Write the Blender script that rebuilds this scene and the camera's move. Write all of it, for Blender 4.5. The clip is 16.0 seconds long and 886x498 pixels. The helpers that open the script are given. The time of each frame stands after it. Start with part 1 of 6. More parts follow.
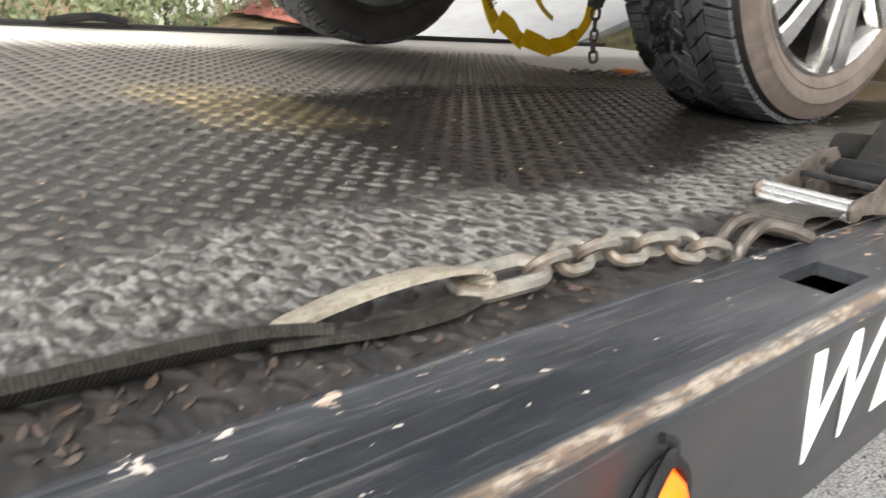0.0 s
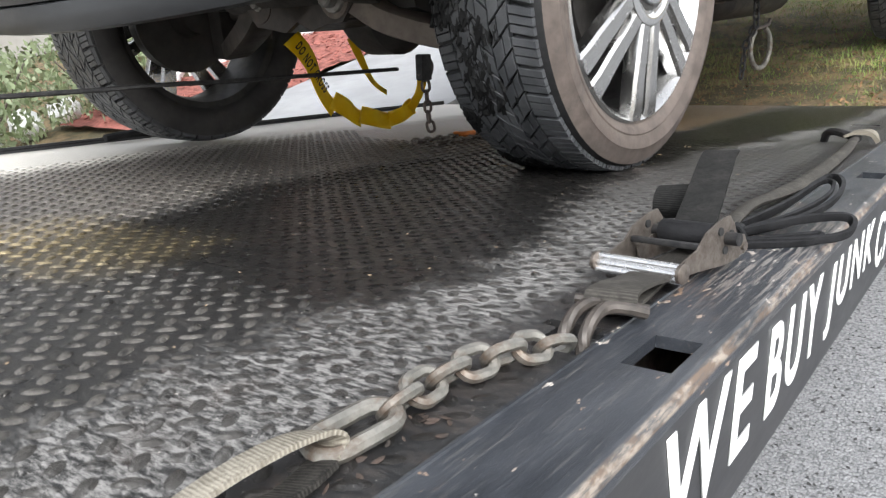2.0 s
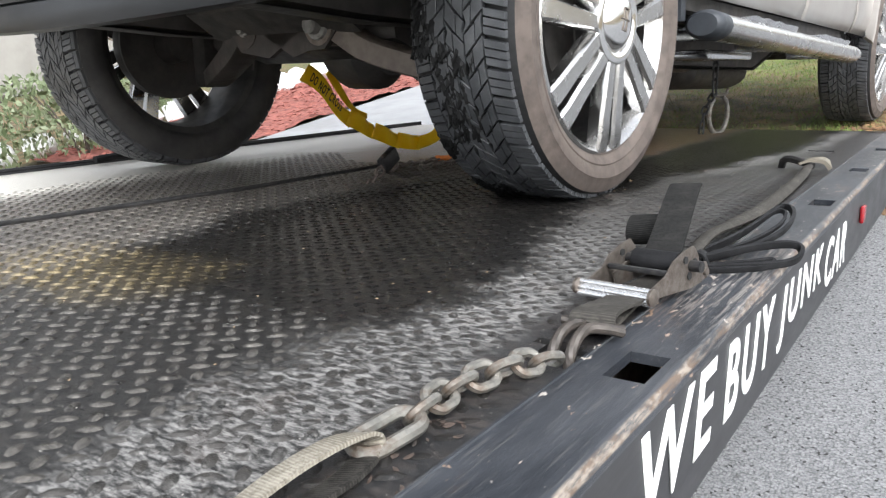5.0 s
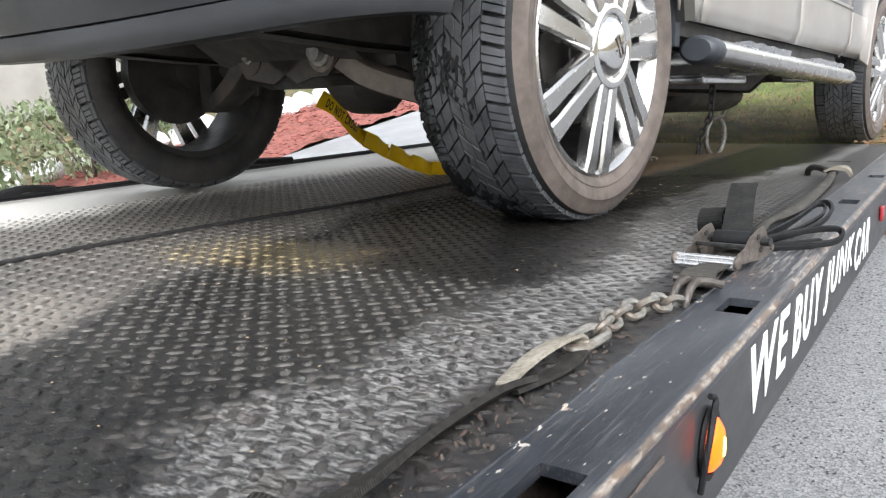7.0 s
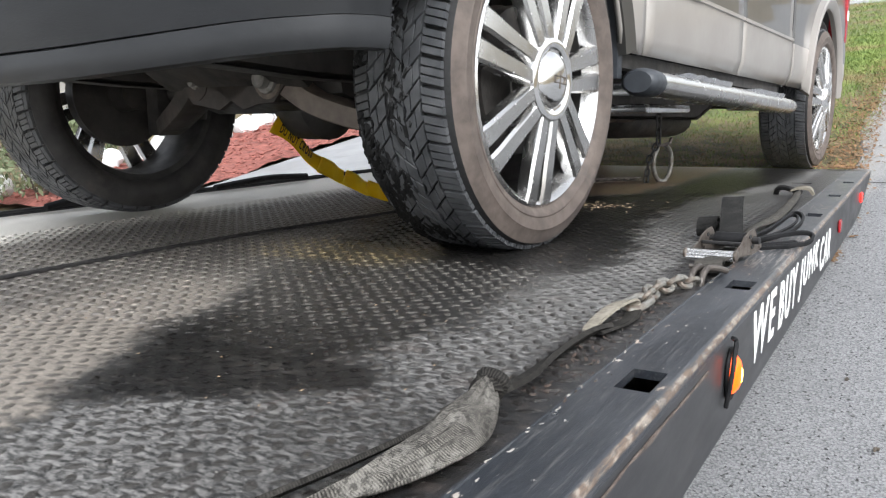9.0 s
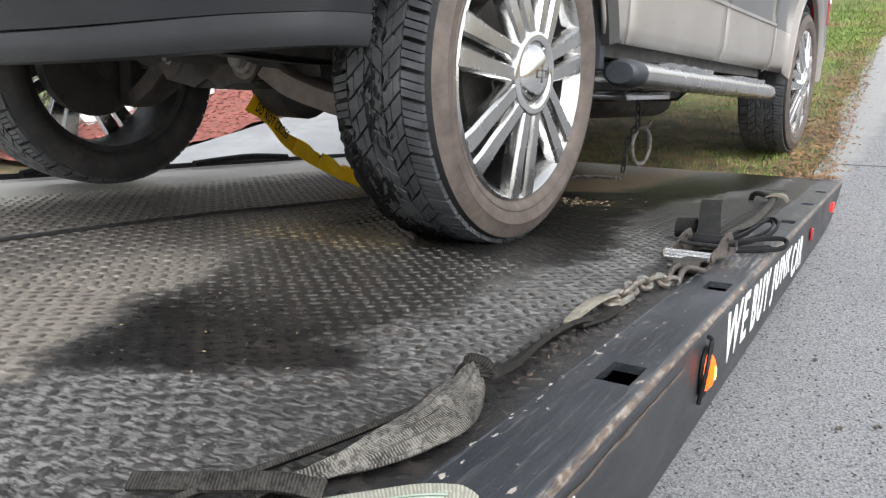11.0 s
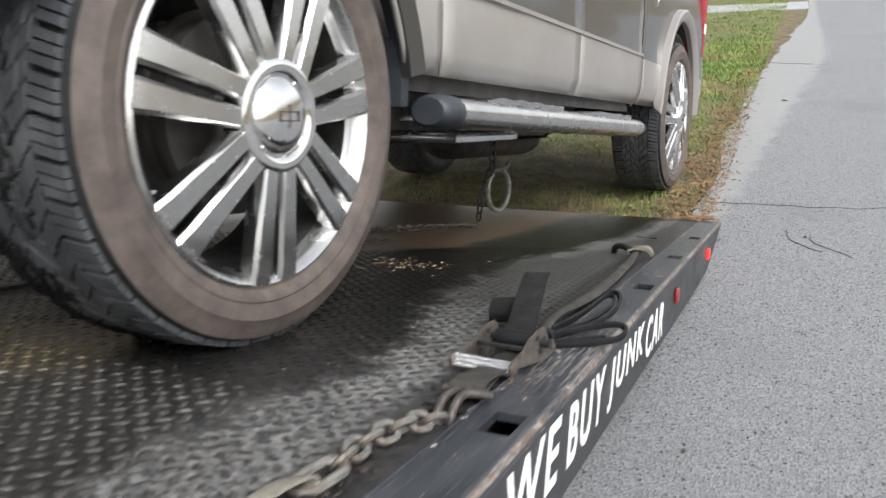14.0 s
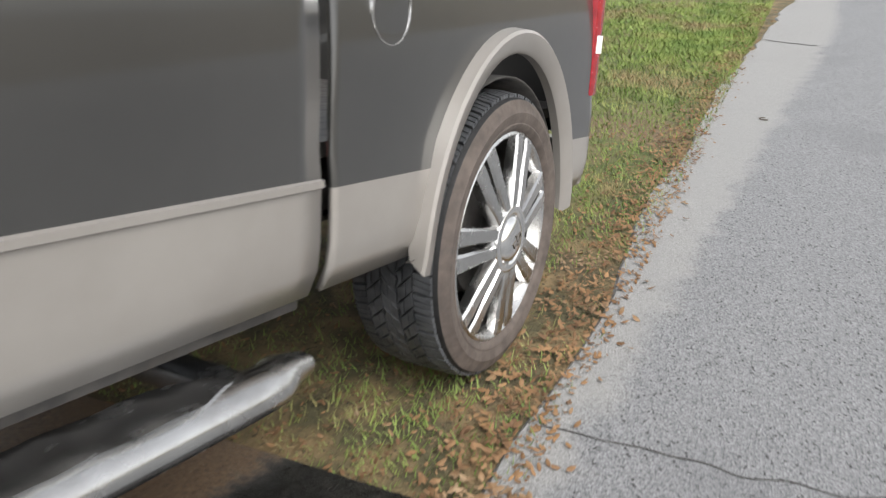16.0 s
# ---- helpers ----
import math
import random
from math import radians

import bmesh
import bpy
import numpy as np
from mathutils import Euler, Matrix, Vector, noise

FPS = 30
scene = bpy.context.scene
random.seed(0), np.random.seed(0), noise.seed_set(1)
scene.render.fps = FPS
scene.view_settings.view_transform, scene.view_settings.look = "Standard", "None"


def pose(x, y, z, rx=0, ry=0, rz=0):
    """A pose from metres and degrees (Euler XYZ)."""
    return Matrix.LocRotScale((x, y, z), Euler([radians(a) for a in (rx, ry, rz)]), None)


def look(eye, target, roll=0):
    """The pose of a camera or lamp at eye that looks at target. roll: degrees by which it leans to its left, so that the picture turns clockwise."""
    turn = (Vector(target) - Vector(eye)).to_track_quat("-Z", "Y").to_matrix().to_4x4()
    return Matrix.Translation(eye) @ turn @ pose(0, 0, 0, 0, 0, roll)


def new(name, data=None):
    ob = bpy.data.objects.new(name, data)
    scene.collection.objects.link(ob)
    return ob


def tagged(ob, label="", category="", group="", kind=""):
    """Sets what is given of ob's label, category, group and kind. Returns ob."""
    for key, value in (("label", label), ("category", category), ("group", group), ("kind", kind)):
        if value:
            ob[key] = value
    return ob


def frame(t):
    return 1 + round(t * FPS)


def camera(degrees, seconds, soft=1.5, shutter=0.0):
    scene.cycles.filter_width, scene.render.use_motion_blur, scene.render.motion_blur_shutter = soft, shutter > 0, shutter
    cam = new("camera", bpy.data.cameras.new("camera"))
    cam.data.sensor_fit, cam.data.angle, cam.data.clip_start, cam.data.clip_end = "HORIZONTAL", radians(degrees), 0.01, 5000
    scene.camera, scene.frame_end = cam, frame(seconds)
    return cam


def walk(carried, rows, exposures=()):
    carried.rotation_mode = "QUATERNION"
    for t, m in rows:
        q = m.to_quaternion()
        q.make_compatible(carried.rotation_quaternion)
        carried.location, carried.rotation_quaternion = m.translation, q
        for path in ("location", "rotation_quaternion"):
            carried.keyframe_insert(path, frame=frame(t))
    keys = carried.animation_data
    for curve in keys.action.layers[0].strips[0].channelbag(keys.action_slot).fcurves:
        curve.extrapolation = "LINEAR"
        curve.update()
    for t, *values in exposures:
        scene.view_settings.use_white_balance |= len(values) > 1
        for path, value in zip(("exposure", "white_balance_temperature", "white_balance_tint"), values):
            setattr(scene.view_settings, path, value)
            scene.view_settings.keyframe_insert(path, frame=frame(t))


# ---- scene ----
# The tilted bed of the recovery truck has its own frame: x to the road, y down the slope, z off the deck.
BED = pose(0, 0, 0.631, -12.0, 0, 0)
# The bed is raised off the ground, slid back under the standing pickup and let down again.
# seconds, and the metres that the bed still has to slide
PULL = [(0, 0.81), (3.7, 0.81), (4.6, 0.805), (5.0, 0.785), (5.8, 0.655), (6.0, 0.615), (6.5, 0.53), (7.0, 0.443), (7.5, 0.346), (8.0, 0.248), (8.5, 0.14), (9.0, 0.04), (9.2, 0.012), (9.5, 0.0), (10.5, 0.0), (16.0, 0.0)]
# seconds, and the degrees by which it is steeper than while it slides
LIFT = [(0, 8.0), (0.5, 7.9), (1, 7.2), (1.5, 6.2), (2, 5.05), (2.5, 3.95), (3, 2.9), (3.5, 1.5), (3.7, 1.1), (4.2, 0.3), (4.6, 0.0), (5.8, -0.45), (7, -0.4), (8, 0.0), (16, 0.0)]
TIMES = [0, 0.5, 1, 1.5, 2, 2.5, 3, 3.5, 3.7, 4.2, 4.6, 5.0, 5.4, 5.8, 6, 6.5, 7, 7.5, 8, 8.5, 9, 9.2, 9.6, 10.0, 10.4, 10.9, 11.3, 16]
HINGE_Y, HINGE_Z = 0.26, 0.585


def between(rows, t):
    """The value at t on the line through (seconds, value) rows."""
    for (t0, v0), (t1, v1) in zip(rows, rows[1:]):
        if t <= t1:
            return v0 + (v1 - v0) * max(0.0, t - t0) / (t1 - t0)
    return rows[-1][1]


def slide_at(t):
    return between(PULL, t)


def bed_at(t):
    """The bed's pose: slid along its own slope, tipped about the hinge, let down to rest on its tail at last."""
    th, d, turn = radians(9.39), slide_at(t) - 0.04, between(LIFT, t)
    y, z = 0.066 - d * math.cos(th) - HINGE_Y, 0.622 + d * math.sin(th) - HINGE_Z
    c, v = math.cos(radians(turn)), math.sin(radians(turn))
    y, z, angle = HINGE_Y + y * c + z * v, HINGE_Z - y * v + z * c, 9.39 + turn
    f = max(0.0, min(1.0, (t - 9.2) / 1.7))
    f = f * f * (3 - 2 * f)
    return pose(0, y * (1 - f), z * (1 - f) + 0.631 * f, -(angle * (1 - f) + 12.0 * f), 0, 0)


cam = camera(60.0, 16.0, soft=1.25, shutter=0.25)
PATH = [
    (0, (0.171, -0.641, 0.185), (-1.212, 0.664, -0.436), 4.9),
    (0.5, (0.184, -0.581, 0.217), (-1.087, 0.869, -0.314), 2.4),
    (1, (0.21, -0.598, 0.212), (-0.987, 0.922, -0.296), 0.8),
    (1.5, (0.196, -0.615, 0.214), (-0.983, 0.923, -0.28), -0.8),
    (2, (0.176, -0.611, 0.244), (-0.997, 0.937, -0.234), -2.2),
    (2.5, (0.179, -0.588, 0.256), (-0.991, 0.967, -0.206), -2.8),
    (3, (0.187, -0.587, 0.277), (-0.973, 0.979, -0.175), -2.6),
    (3.5, (0.188, -0.615, 0.257), (-0.961, 0.968, -0.161), -2.6),
    (3.7, (0.189, -0.639, 0.263), (-0.961, 0.943, -0.159), -2.6),
    (5.8, (0.219, -0.856, 0.293), (-0.885, 0.753, -0.15), -1.3),
    (6, (0.208, -0.901, 0.287), (-0.907, 0.702, -0.146), -1.5),
    (6.5, (0.206, -0.994, 0.294), (-0.928, 0.6, -0.121), -1.9),
    (7, (0.212, -1.085, 0.301), (-0.915, 0.519, -0.096), -2.2),
    (7.5, (0.227, -1.172, 0.308), (-0.885, 0.447, -0.069), -2.4),
    (8, (0.223, -1.27, 0.308), (-0.861, 0.372, -0.053), -2.1),
    (8.5, (0.222, -1.368, 0.312), (-0.841, 0.289, -0.038), -1.7),
    (9, (0.225, -1.465, 0.317), (-0.823, 0.203, -0.028), -1.2),
    (11.3, (0.212, -1.49, 0.318), (-0.769, 0.211, -0.061), 2.1),
    (11.5, (0.224, -1.489, 0.317), (-0.754, 0.215, -0.057), 1.4),
    (12, (0.234, -1.481, 0.307), (-0.72, 0.238, -0.056), 0.6),
    (12.5, (0.238, -1.472, 0.3), (-0.671, 0.271, -0.068), -0.1),
    (13, (0.233, -1.435, 0.279), (-0.638, 0.335, -0.053), -0.1),
    (13.5, (0.295, -1.276, 0.308), (-0.576, 0.499, 0.012), 0.6),
    (14, (0.263, -0.918, 0.359), (-0.538, 0.893, 0.074), 1.4),
    (14.5, (0.287, -0.421, 0.506), (-0.45, 1.414, 0.205), 1.6),
    (15, (0.301, 0.186, 0.679), (-0.403, 2.028, 0.349), 1.7),
    (15.5, (0.346, 0.837, 0.833), (-0.348, 2.668, 0.426), 2.6),
    (16, (0.373, 1.51, 0.962), (-0.408, 3.291, 0.495), 3.7),
]
walk(cam, [(t, bed_at(t) @ look(eye, target, roll)) for t, eye, target, roll in PATH], [(0.0, 1.88, 7100, 10), (1.5, 1.72, 6700, 10), (2.5, 1.70, 6450, 10), (7.0, 1.77, 6450, 10), (8.5, 1.70, 6450, 10), (9.0, 1.56, 6450, 10), (12.5, 1.43, 6500, 10), (13.5, 1.43, 6500, 10), (14.5, 1.11, 6600, 10), (16.0, 1.15, 6700, 10)])

# ---- light: a bright overcast sky ----
world = bpy.data.worlds.new("sky")
scene.world = world
world.use_nodes = True
wn = world.node_tree.nodes
sky = wn.new("ShaderNodeTexSky")
sky.sky_type, sky.sun_disc = "NISHITA", False
sky.sun_elevation, sky.sun_rotation = radians(50), radians(125)
sky.air_density, sky.dust_density, sky.ozone_density = 1.0, 2.0, 1.0
soften = wn.new("ShaderNodeHueSaturation")
soften.inputs["Saturation"].default_value = 0.22
world.node_tree.links.new(sky.outputs["Color"], soften.inputs["Color"])
world.node_tree.links.new(soften.outputs["Color"], wn["Background"].inputs["Color"])
wn["Background"].inputs["Strength"].default_value = 0.13
sun = new("sun", bpy.data.lights.new("sun", "SUN"))
sun.data.energy, sun.data.angle, sun.data.color = 1.5, radians(40), (0.94, 0.975, 1.0)
sun.matrix_world = look((5.2, -3.7, 7.6), (0, 0, 0))
scene.view_settings.exposure = 1.27


# ---- materials ----
class Nodes:
    """A short hand for one material's node tree."""

    def __init__(self, name):
        self.m = bpy.data.materials.new(name)
        self.m.use_nodes = True
        self.t = self.m.node_tree
        self.b = self.t.nodes["Principled BSDF"]
        self.co = self.t.nodes.new("ShaderNodeTexCoord").outputs["Object"]

    def put(self, socket, value):
        if isinstance(value, bpy.types.NodeSocket):
            self.t.links.new(value, socket)
        elif value is not None:
            socket.default_value = value

    def math(self, op, a, b=None, c=None, clamp=False):
        n = self.t.nodes.new("ShaderNodeMath")
        n.operation, n.use_clamp = op, clamp
        for i, v in enumerate((a, b, c)):
            self.put(n.inputs[i], v)
        return n.outputs[0]

    def noise(self, scale, detail=5.0, stretch=(1, 1, 1), rough=0.6, warp=0.0):
        mp = self.t.nodes.new("ShaderNodeMapping")
        mp.inputs["Scale"].default_value = stretch
        self.put(mp.inputs["Vector"], self.co)
        n = self.t.nodes.new("ShaderNodeTexNoise")
        n.inputs["Scale"].default_value, n.inputs["Detail"].default_value = scale, detail
        n.inputs["Roughness"].default_value, n.inputs["Distortion"].default_value = rough, warp
        self.put(n.inputs["Vector"], mp.outputs[0])
        return n.outputs["Fac"]

    def step(self, v, a, b):
        n = self.t.nodes.new("ShaderNodeMapRange")
        n.interpolation_type = "SMOOTHSTEP"
        self.put(n.inputs["Value"], v)
        n.inputs["From Min"].default_value, n.inputs["From Max"].default_value = a, b
        return n.outputs[0]

    def span(self, v, a, b, lo, hi):
        n = self.t.nodes.new("ShaderNodeMapRange")
        self.put(n.inputs["Value"], v)
        for k, x in (("From Min", a), ("From Max", b), ("To Min", lo), ("To Max", hi)):
            n.inputs[k].default_value = x
        return n.outputs[0]

    def mix(self, f, a, b):
        n = self.t.nodes.new("ShaderNodeMix")
        n.data_type = "RGBA"
        self.put(n.inputs["Factor"], f)
        for k, v in ((6, a), (7, b)):
            self.put(n.inputs[k], (*v, 1) if isinstance(v, tuple) and len(v) == 3 else v)
        return n.outputs[2]

    def xyz(self):
        n = self.t.nodes.new("ShaderNodeSeparateXYZ")
        self.put(n.inputs[0], self.co)
        return n.outputs

    def bump(self, height, strength, distance=0.002):
        n = self.t.nodes.new("ShaderNodeBump")
        n.inputs["Strength"].default_value, n.inputs["Distance"].default_value = strength, distance
        self.put(n.inputs["Height"], height)
        self.put(self.b.inputs["Normal"], n.outputs[0])

    def done(self, colour, rough=0.6, metal=0.0, **more):
        self.put(self.b.inputs["Base Color"], (*colour, 1) if isinstance(colour, tuple) else colour)
        self.put(self.b.inputs["Roughness"], rough)
        self.put(self.b.inputs["Metallic"], metal)
        for k, v in more.items():
            self.put(self.b.inputs[k.replace("_", " ")], v)
        return self.m


def mat(name, a, b, scale=9.0, rough=0.6, metal=0.0, bump=0.25, fine=140.0, stretch=(1, 1, 1), dirt=None, dirty=(0.52, 0.7), rvar=0.2, per=0.0, **more):
    """A plain worn surface: two colours in a fine noise, dirt in a coarse one, uneven gloss and a fine relief."""
    n = Nodes(name)
    f = n.noise(scale, 8, stretch)
    if per:
        info = n.t.nodes.new("ShaderNodeObjectInfo").outputs["Random"]
        f = n.math("ADD", f, n.span(info, 0, 1, -per, per))
    c = n.mix(n.step(f, 0.3, 0.7), a, b)
    if dirt:
        c = n.mix(n.step(n.noise(scale * 0.35, 10, stretch, 0.7), *dirty), c, dirt)
    g = n.noise(fine, 4, stretch)
    n.bump(g, bump)
    return n.done(c, n.span(n.noise(scale * 1.7, 6, stretch), 0.3, 0.7, rough - rvar / 2, min(1, rough + rvar / 2)), metal, **more)


def deck_material(name="worn_deck_plate", lug=False):
    n = Nodes(name)
    x, y, z = n.xyz()

    def border(stops):
        """The x of a stain's border for each y, through (y, x) stops."""
        ramp = n.t.nodes.new("ShaderNodeValToRGB")
        while len(ramp.color_ramp.elements) < len(stops):
            ramp.color_ramp.elements.new(0.5)
        for e, (sy, sx) in zip(ramp.color_ramp.elements, stops):
            e.position = (sy + 1.2) / 4.4
            v = (sx + 1.5) / 1.5
            e.color = (v, v, v, 1)
        n.put(ramp.inputs[0], n.span(y, -1.2, 3.2, 0.0, 1.0))
        return n.math("MULTIPLY_ADD", ramp.outputs[0], 1.5, -1.5)

    big, mid = n.noise(2.3, 6, warp=0.4), n.noise(9.0, 8)
    drag = n.noise(170.0, 8, (0.30, 1.0, 1.0), 0.85)
    speck = n.noise(210.0, 3)
    blotch = n.noise(30.0, 11, (0.6, 1.0, 1.0), 0.80)
    fray = n.math("ADD", n.math("MULTIPLY", n.math("SUBTRACT", mid, 0.5), 0.18), n.math("MULTIPLY", n.math("SUBTRACT", blotch, 0.5), 0.26))
    # the oily track along which wheels are dragged, between a far and a near border
    far_edge = border([(-1.0, -0.58), (-0.93, -0.64), (-0.83, -0.70), (-0.70, -0.76), (-0.54, -0.80), (-0.29, -0.92), (0.2, -1.05), (0.44, -1.13), (0.74, -1.09), (1.0, -1.0), (1.14, -0.93), (1.3, -0.86), (1.42, -0.70), (1.85, -0.66), (2.9, -0.64)])
    near_edge = border([(-1.0, -0.60), (-0.92, -0.52), (-0.84, -0.38), (-0.77, -0.30), (-0.71, -0.40), (-0.55, -0.375), (-0.37, -0.388), (-0.12, -0.39), (0.0, -0.34), (0.16, -0.325), (0.32, -0.343), (0.45, -0.41), (0.7, -0.45), (1.06, -0.45), (1.25, -0.48), (1.42, -0.42), (1.56, -0.38), (1.8, -0.37), (2.0, -0.31), (2.3, -0.29), (2.9, -0.26)])
    oil = n.math("MULTIPLY", n.step(n.math("ADD", n.math("SUBTRACT", x, far_edge), fray), -0.03, 0.05), n.step(n.math("ADD", n.math("SUBTRACT", x, near_edge), fray), 0.035, -0.03))
    # sky sheen on the track, put into the colour: fainter oil, brighter lugs
    sky_sheen = n.math("MULTIPLY", n.step(n.math("ADD", y, fray), -0.03, -0.15), n.step(n.math("ADD", y, fray), -0.74, -0.50))
    oil = n.math("MULTIPLY", oil, n.math("MULTIPLY_ADD", sky_sheen, -0.28, 1.0))
    # dragged pale dust beside the track, dying out into the gutter of the rail
    dust = n.step(n.math("ADD", n.math("MULTIPLY", drag, 0.52), n.math("ADD", n.math("MULTIPLY", blotch, 0.24), n.math("MULTIPLY", big, 0.24))), 0.44, 0.56)
    near = n.step(n.math("ADD", n.math("SUBTRACT", x, near_edge), fray), 0.0, 0.05)
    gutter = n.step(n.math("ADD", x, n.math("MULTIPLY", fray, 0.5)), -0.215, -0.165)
    dust = n.math("MULTIPLY", dust, n.math("MULTIPLY", near, n.math("SUBTRACT", 1.0, gutter)))
    # thin over the stretch that the strap sweeps, streaked again by the tail
    dust = n.math("MULTIPLY", dust, n.math("MAXIMUM", n.span(y, 0.35, 0.75, 1.0, 0.22), n.math("MULTIPLY", n.step(y, 1.15, 1.45), n.math("MULTIPLY", 0.8, n.step(n.math("SUBTRACT", x, near_edge), 0.13, 0.05)))))
    far = n.step(n.math("ADD", n.math("SUBTRACT", x, far_edge), fray), 0.0, -0.06)
    tail = n.math("MULTIPLY", n.step(n.math("ADD", y, mid), 1.45, 1.9), far)
    c = n.mix(n.step(drag, 0.44, 0.56), (0.014, 0.0138, 0.0135), (0.060, 0.058, 0.055))
    c = n.mix(n.math("MULTIPLY", far, 0.85), c, n.mix(n.step(blotch, 0.42, 0.58), (0.050, 0.046, 0.042), (0.175, 0.158, 0.138)))
    # a dusty bare patch at the head of the track
    patch = n.math("MULTIPLY", n.math("MULTIPLY", far, n.step(n.math("ADD", y, fray), -0.36, -0.50)), n.step(x, -1.15, -1.0))
    c = n.mix(n.math("MULTIPLY", patch, 0.75), c, n.mix(n.step(drag, 0.42, 0.58), (0.12, 0.105, 0.09), (0.34, 0.30, 0.255)))
    c = n.mix(n.math("MULTIPLY", n.step(mid, 0.55, 0.72), 0.5), c, (0.070, 0.048, 0.037))
    c = n.mix(n.math("MULTIPLY", dust, n.span(y, -0.9, -0.5, 0.55, 0.78)), c, n.mix(n.step(drag, 0.43, 0.57), (0.035, 0.034, 0.033), (0.32, 0.31, 0.295)))
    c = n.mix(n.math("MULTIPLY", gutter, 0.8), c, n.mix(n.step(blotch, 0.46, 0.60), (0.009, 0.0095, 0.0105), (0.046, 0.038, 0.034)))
    c = n.mix(n.math("MULTIPLY", oil, 0.95), c, n.mix(n.step(n.math("ADD", n.math("MULTIPLY", drag, 0.5), n.math("MULTIPLY", blotch, 0.5)), 0.50, 0.62), (0.0042, 0.0040, 0.0038), (0.046, 0.040, 0.035)))
    # a tan-stained stretch of plate
    tan = n.math("MULTIPLY", n.math("MULTIPLY", n.step(n.math("ADD", y, fray), -0.22, -0.12), n.step(n.math("ADD", y, fray), 0.12, -0.02)), n.math("MULTIPLY", n.step(n.math("ADD", x, fray), -0.66, -0.80), n.step(x, -1.25, -1.05)))
    c = n.mix(n.math("MULTIPLY", tan, 0.22), c, n.mix(n.step(blotch, 0.42, 0.58), (0.060, 0.046, 0.026), (0.20, 0.155, 0.085)))
    c = n.mix(tail, c, n.mix(n.step(drag, 0.42, 0.58), (0.058, 0.037, 0.024), (0.20, 0.138, 0.090)))
    # sparse pale specks: glints of the oily plate put into the colour
    c = n.mix(n.step(speck, 0.672, 0.70), c, (0.38, 0.36, 0.33))
    # the far margin, its grazing sky glare put into a pale colour
    pale = n.step(n.math("ADD", x, n.math("MULTIPLY", mid, 0.25)), -1.60, -1.86)
    c = n.mix(pale, c, (0.60, 0.575, 0.52))
    if lug:
        # the tops are rubbed nearly bare where wheels don't keep them black
        top = n.mix(oil, (0.125, 0.114, 0.102), (0.014, 0.0128, 0.0118))
        # lighter again where the sky's sheen is painted in
        top = n.mix(n.math("MULTIPLY", sky_sheen, n.math("SUBTRACT", 1.0, n.math("MULTIPLY", near, 0.6))), top, (0.135, 0.125, 0.112))
        top = n.mix(n.math("MULTIPLY", tan, 0.85), top, (0.27, 0.215, 0.12))
        top = n.mix(n.math("MULTIPLY", near, 0.8), top, (0.050, 0.047, 0.044))
        top = n.mix(n.math("MULTIPLY", gutter, 0.9), top, (0.020, 0.018, 0.016))
        c = n.mix(n.math("MULTIPLY", n.step(n.noise(60.0, 2), 0.3, 0.6), n.math("SUBTRACT", 1.0, pale)), c, top)
    rough = n.math("MULTIPLY_ADD", oil, -0.06, n.span(drag, 0.3, 0.7, 0.24 if lug else 0.27, 0.46))
    rough = n.math("MULTIPLY_ADD", dust, 0.0 if lug else 0.22, rough)
    n.bump(n.math("ADD", drag, n.math("ADD", blotch, n.math("MULTIPLY", speck, 0.6))), 0.6, 0.0022)
    return n.done(c, rough, 0.5 if lug else 0.0, Specular_IOR_Level=n.math("SUBTRACT", 0.5, n.math("MULTIPLY", n.step(y, -0.1, 0.7), 0.3)))


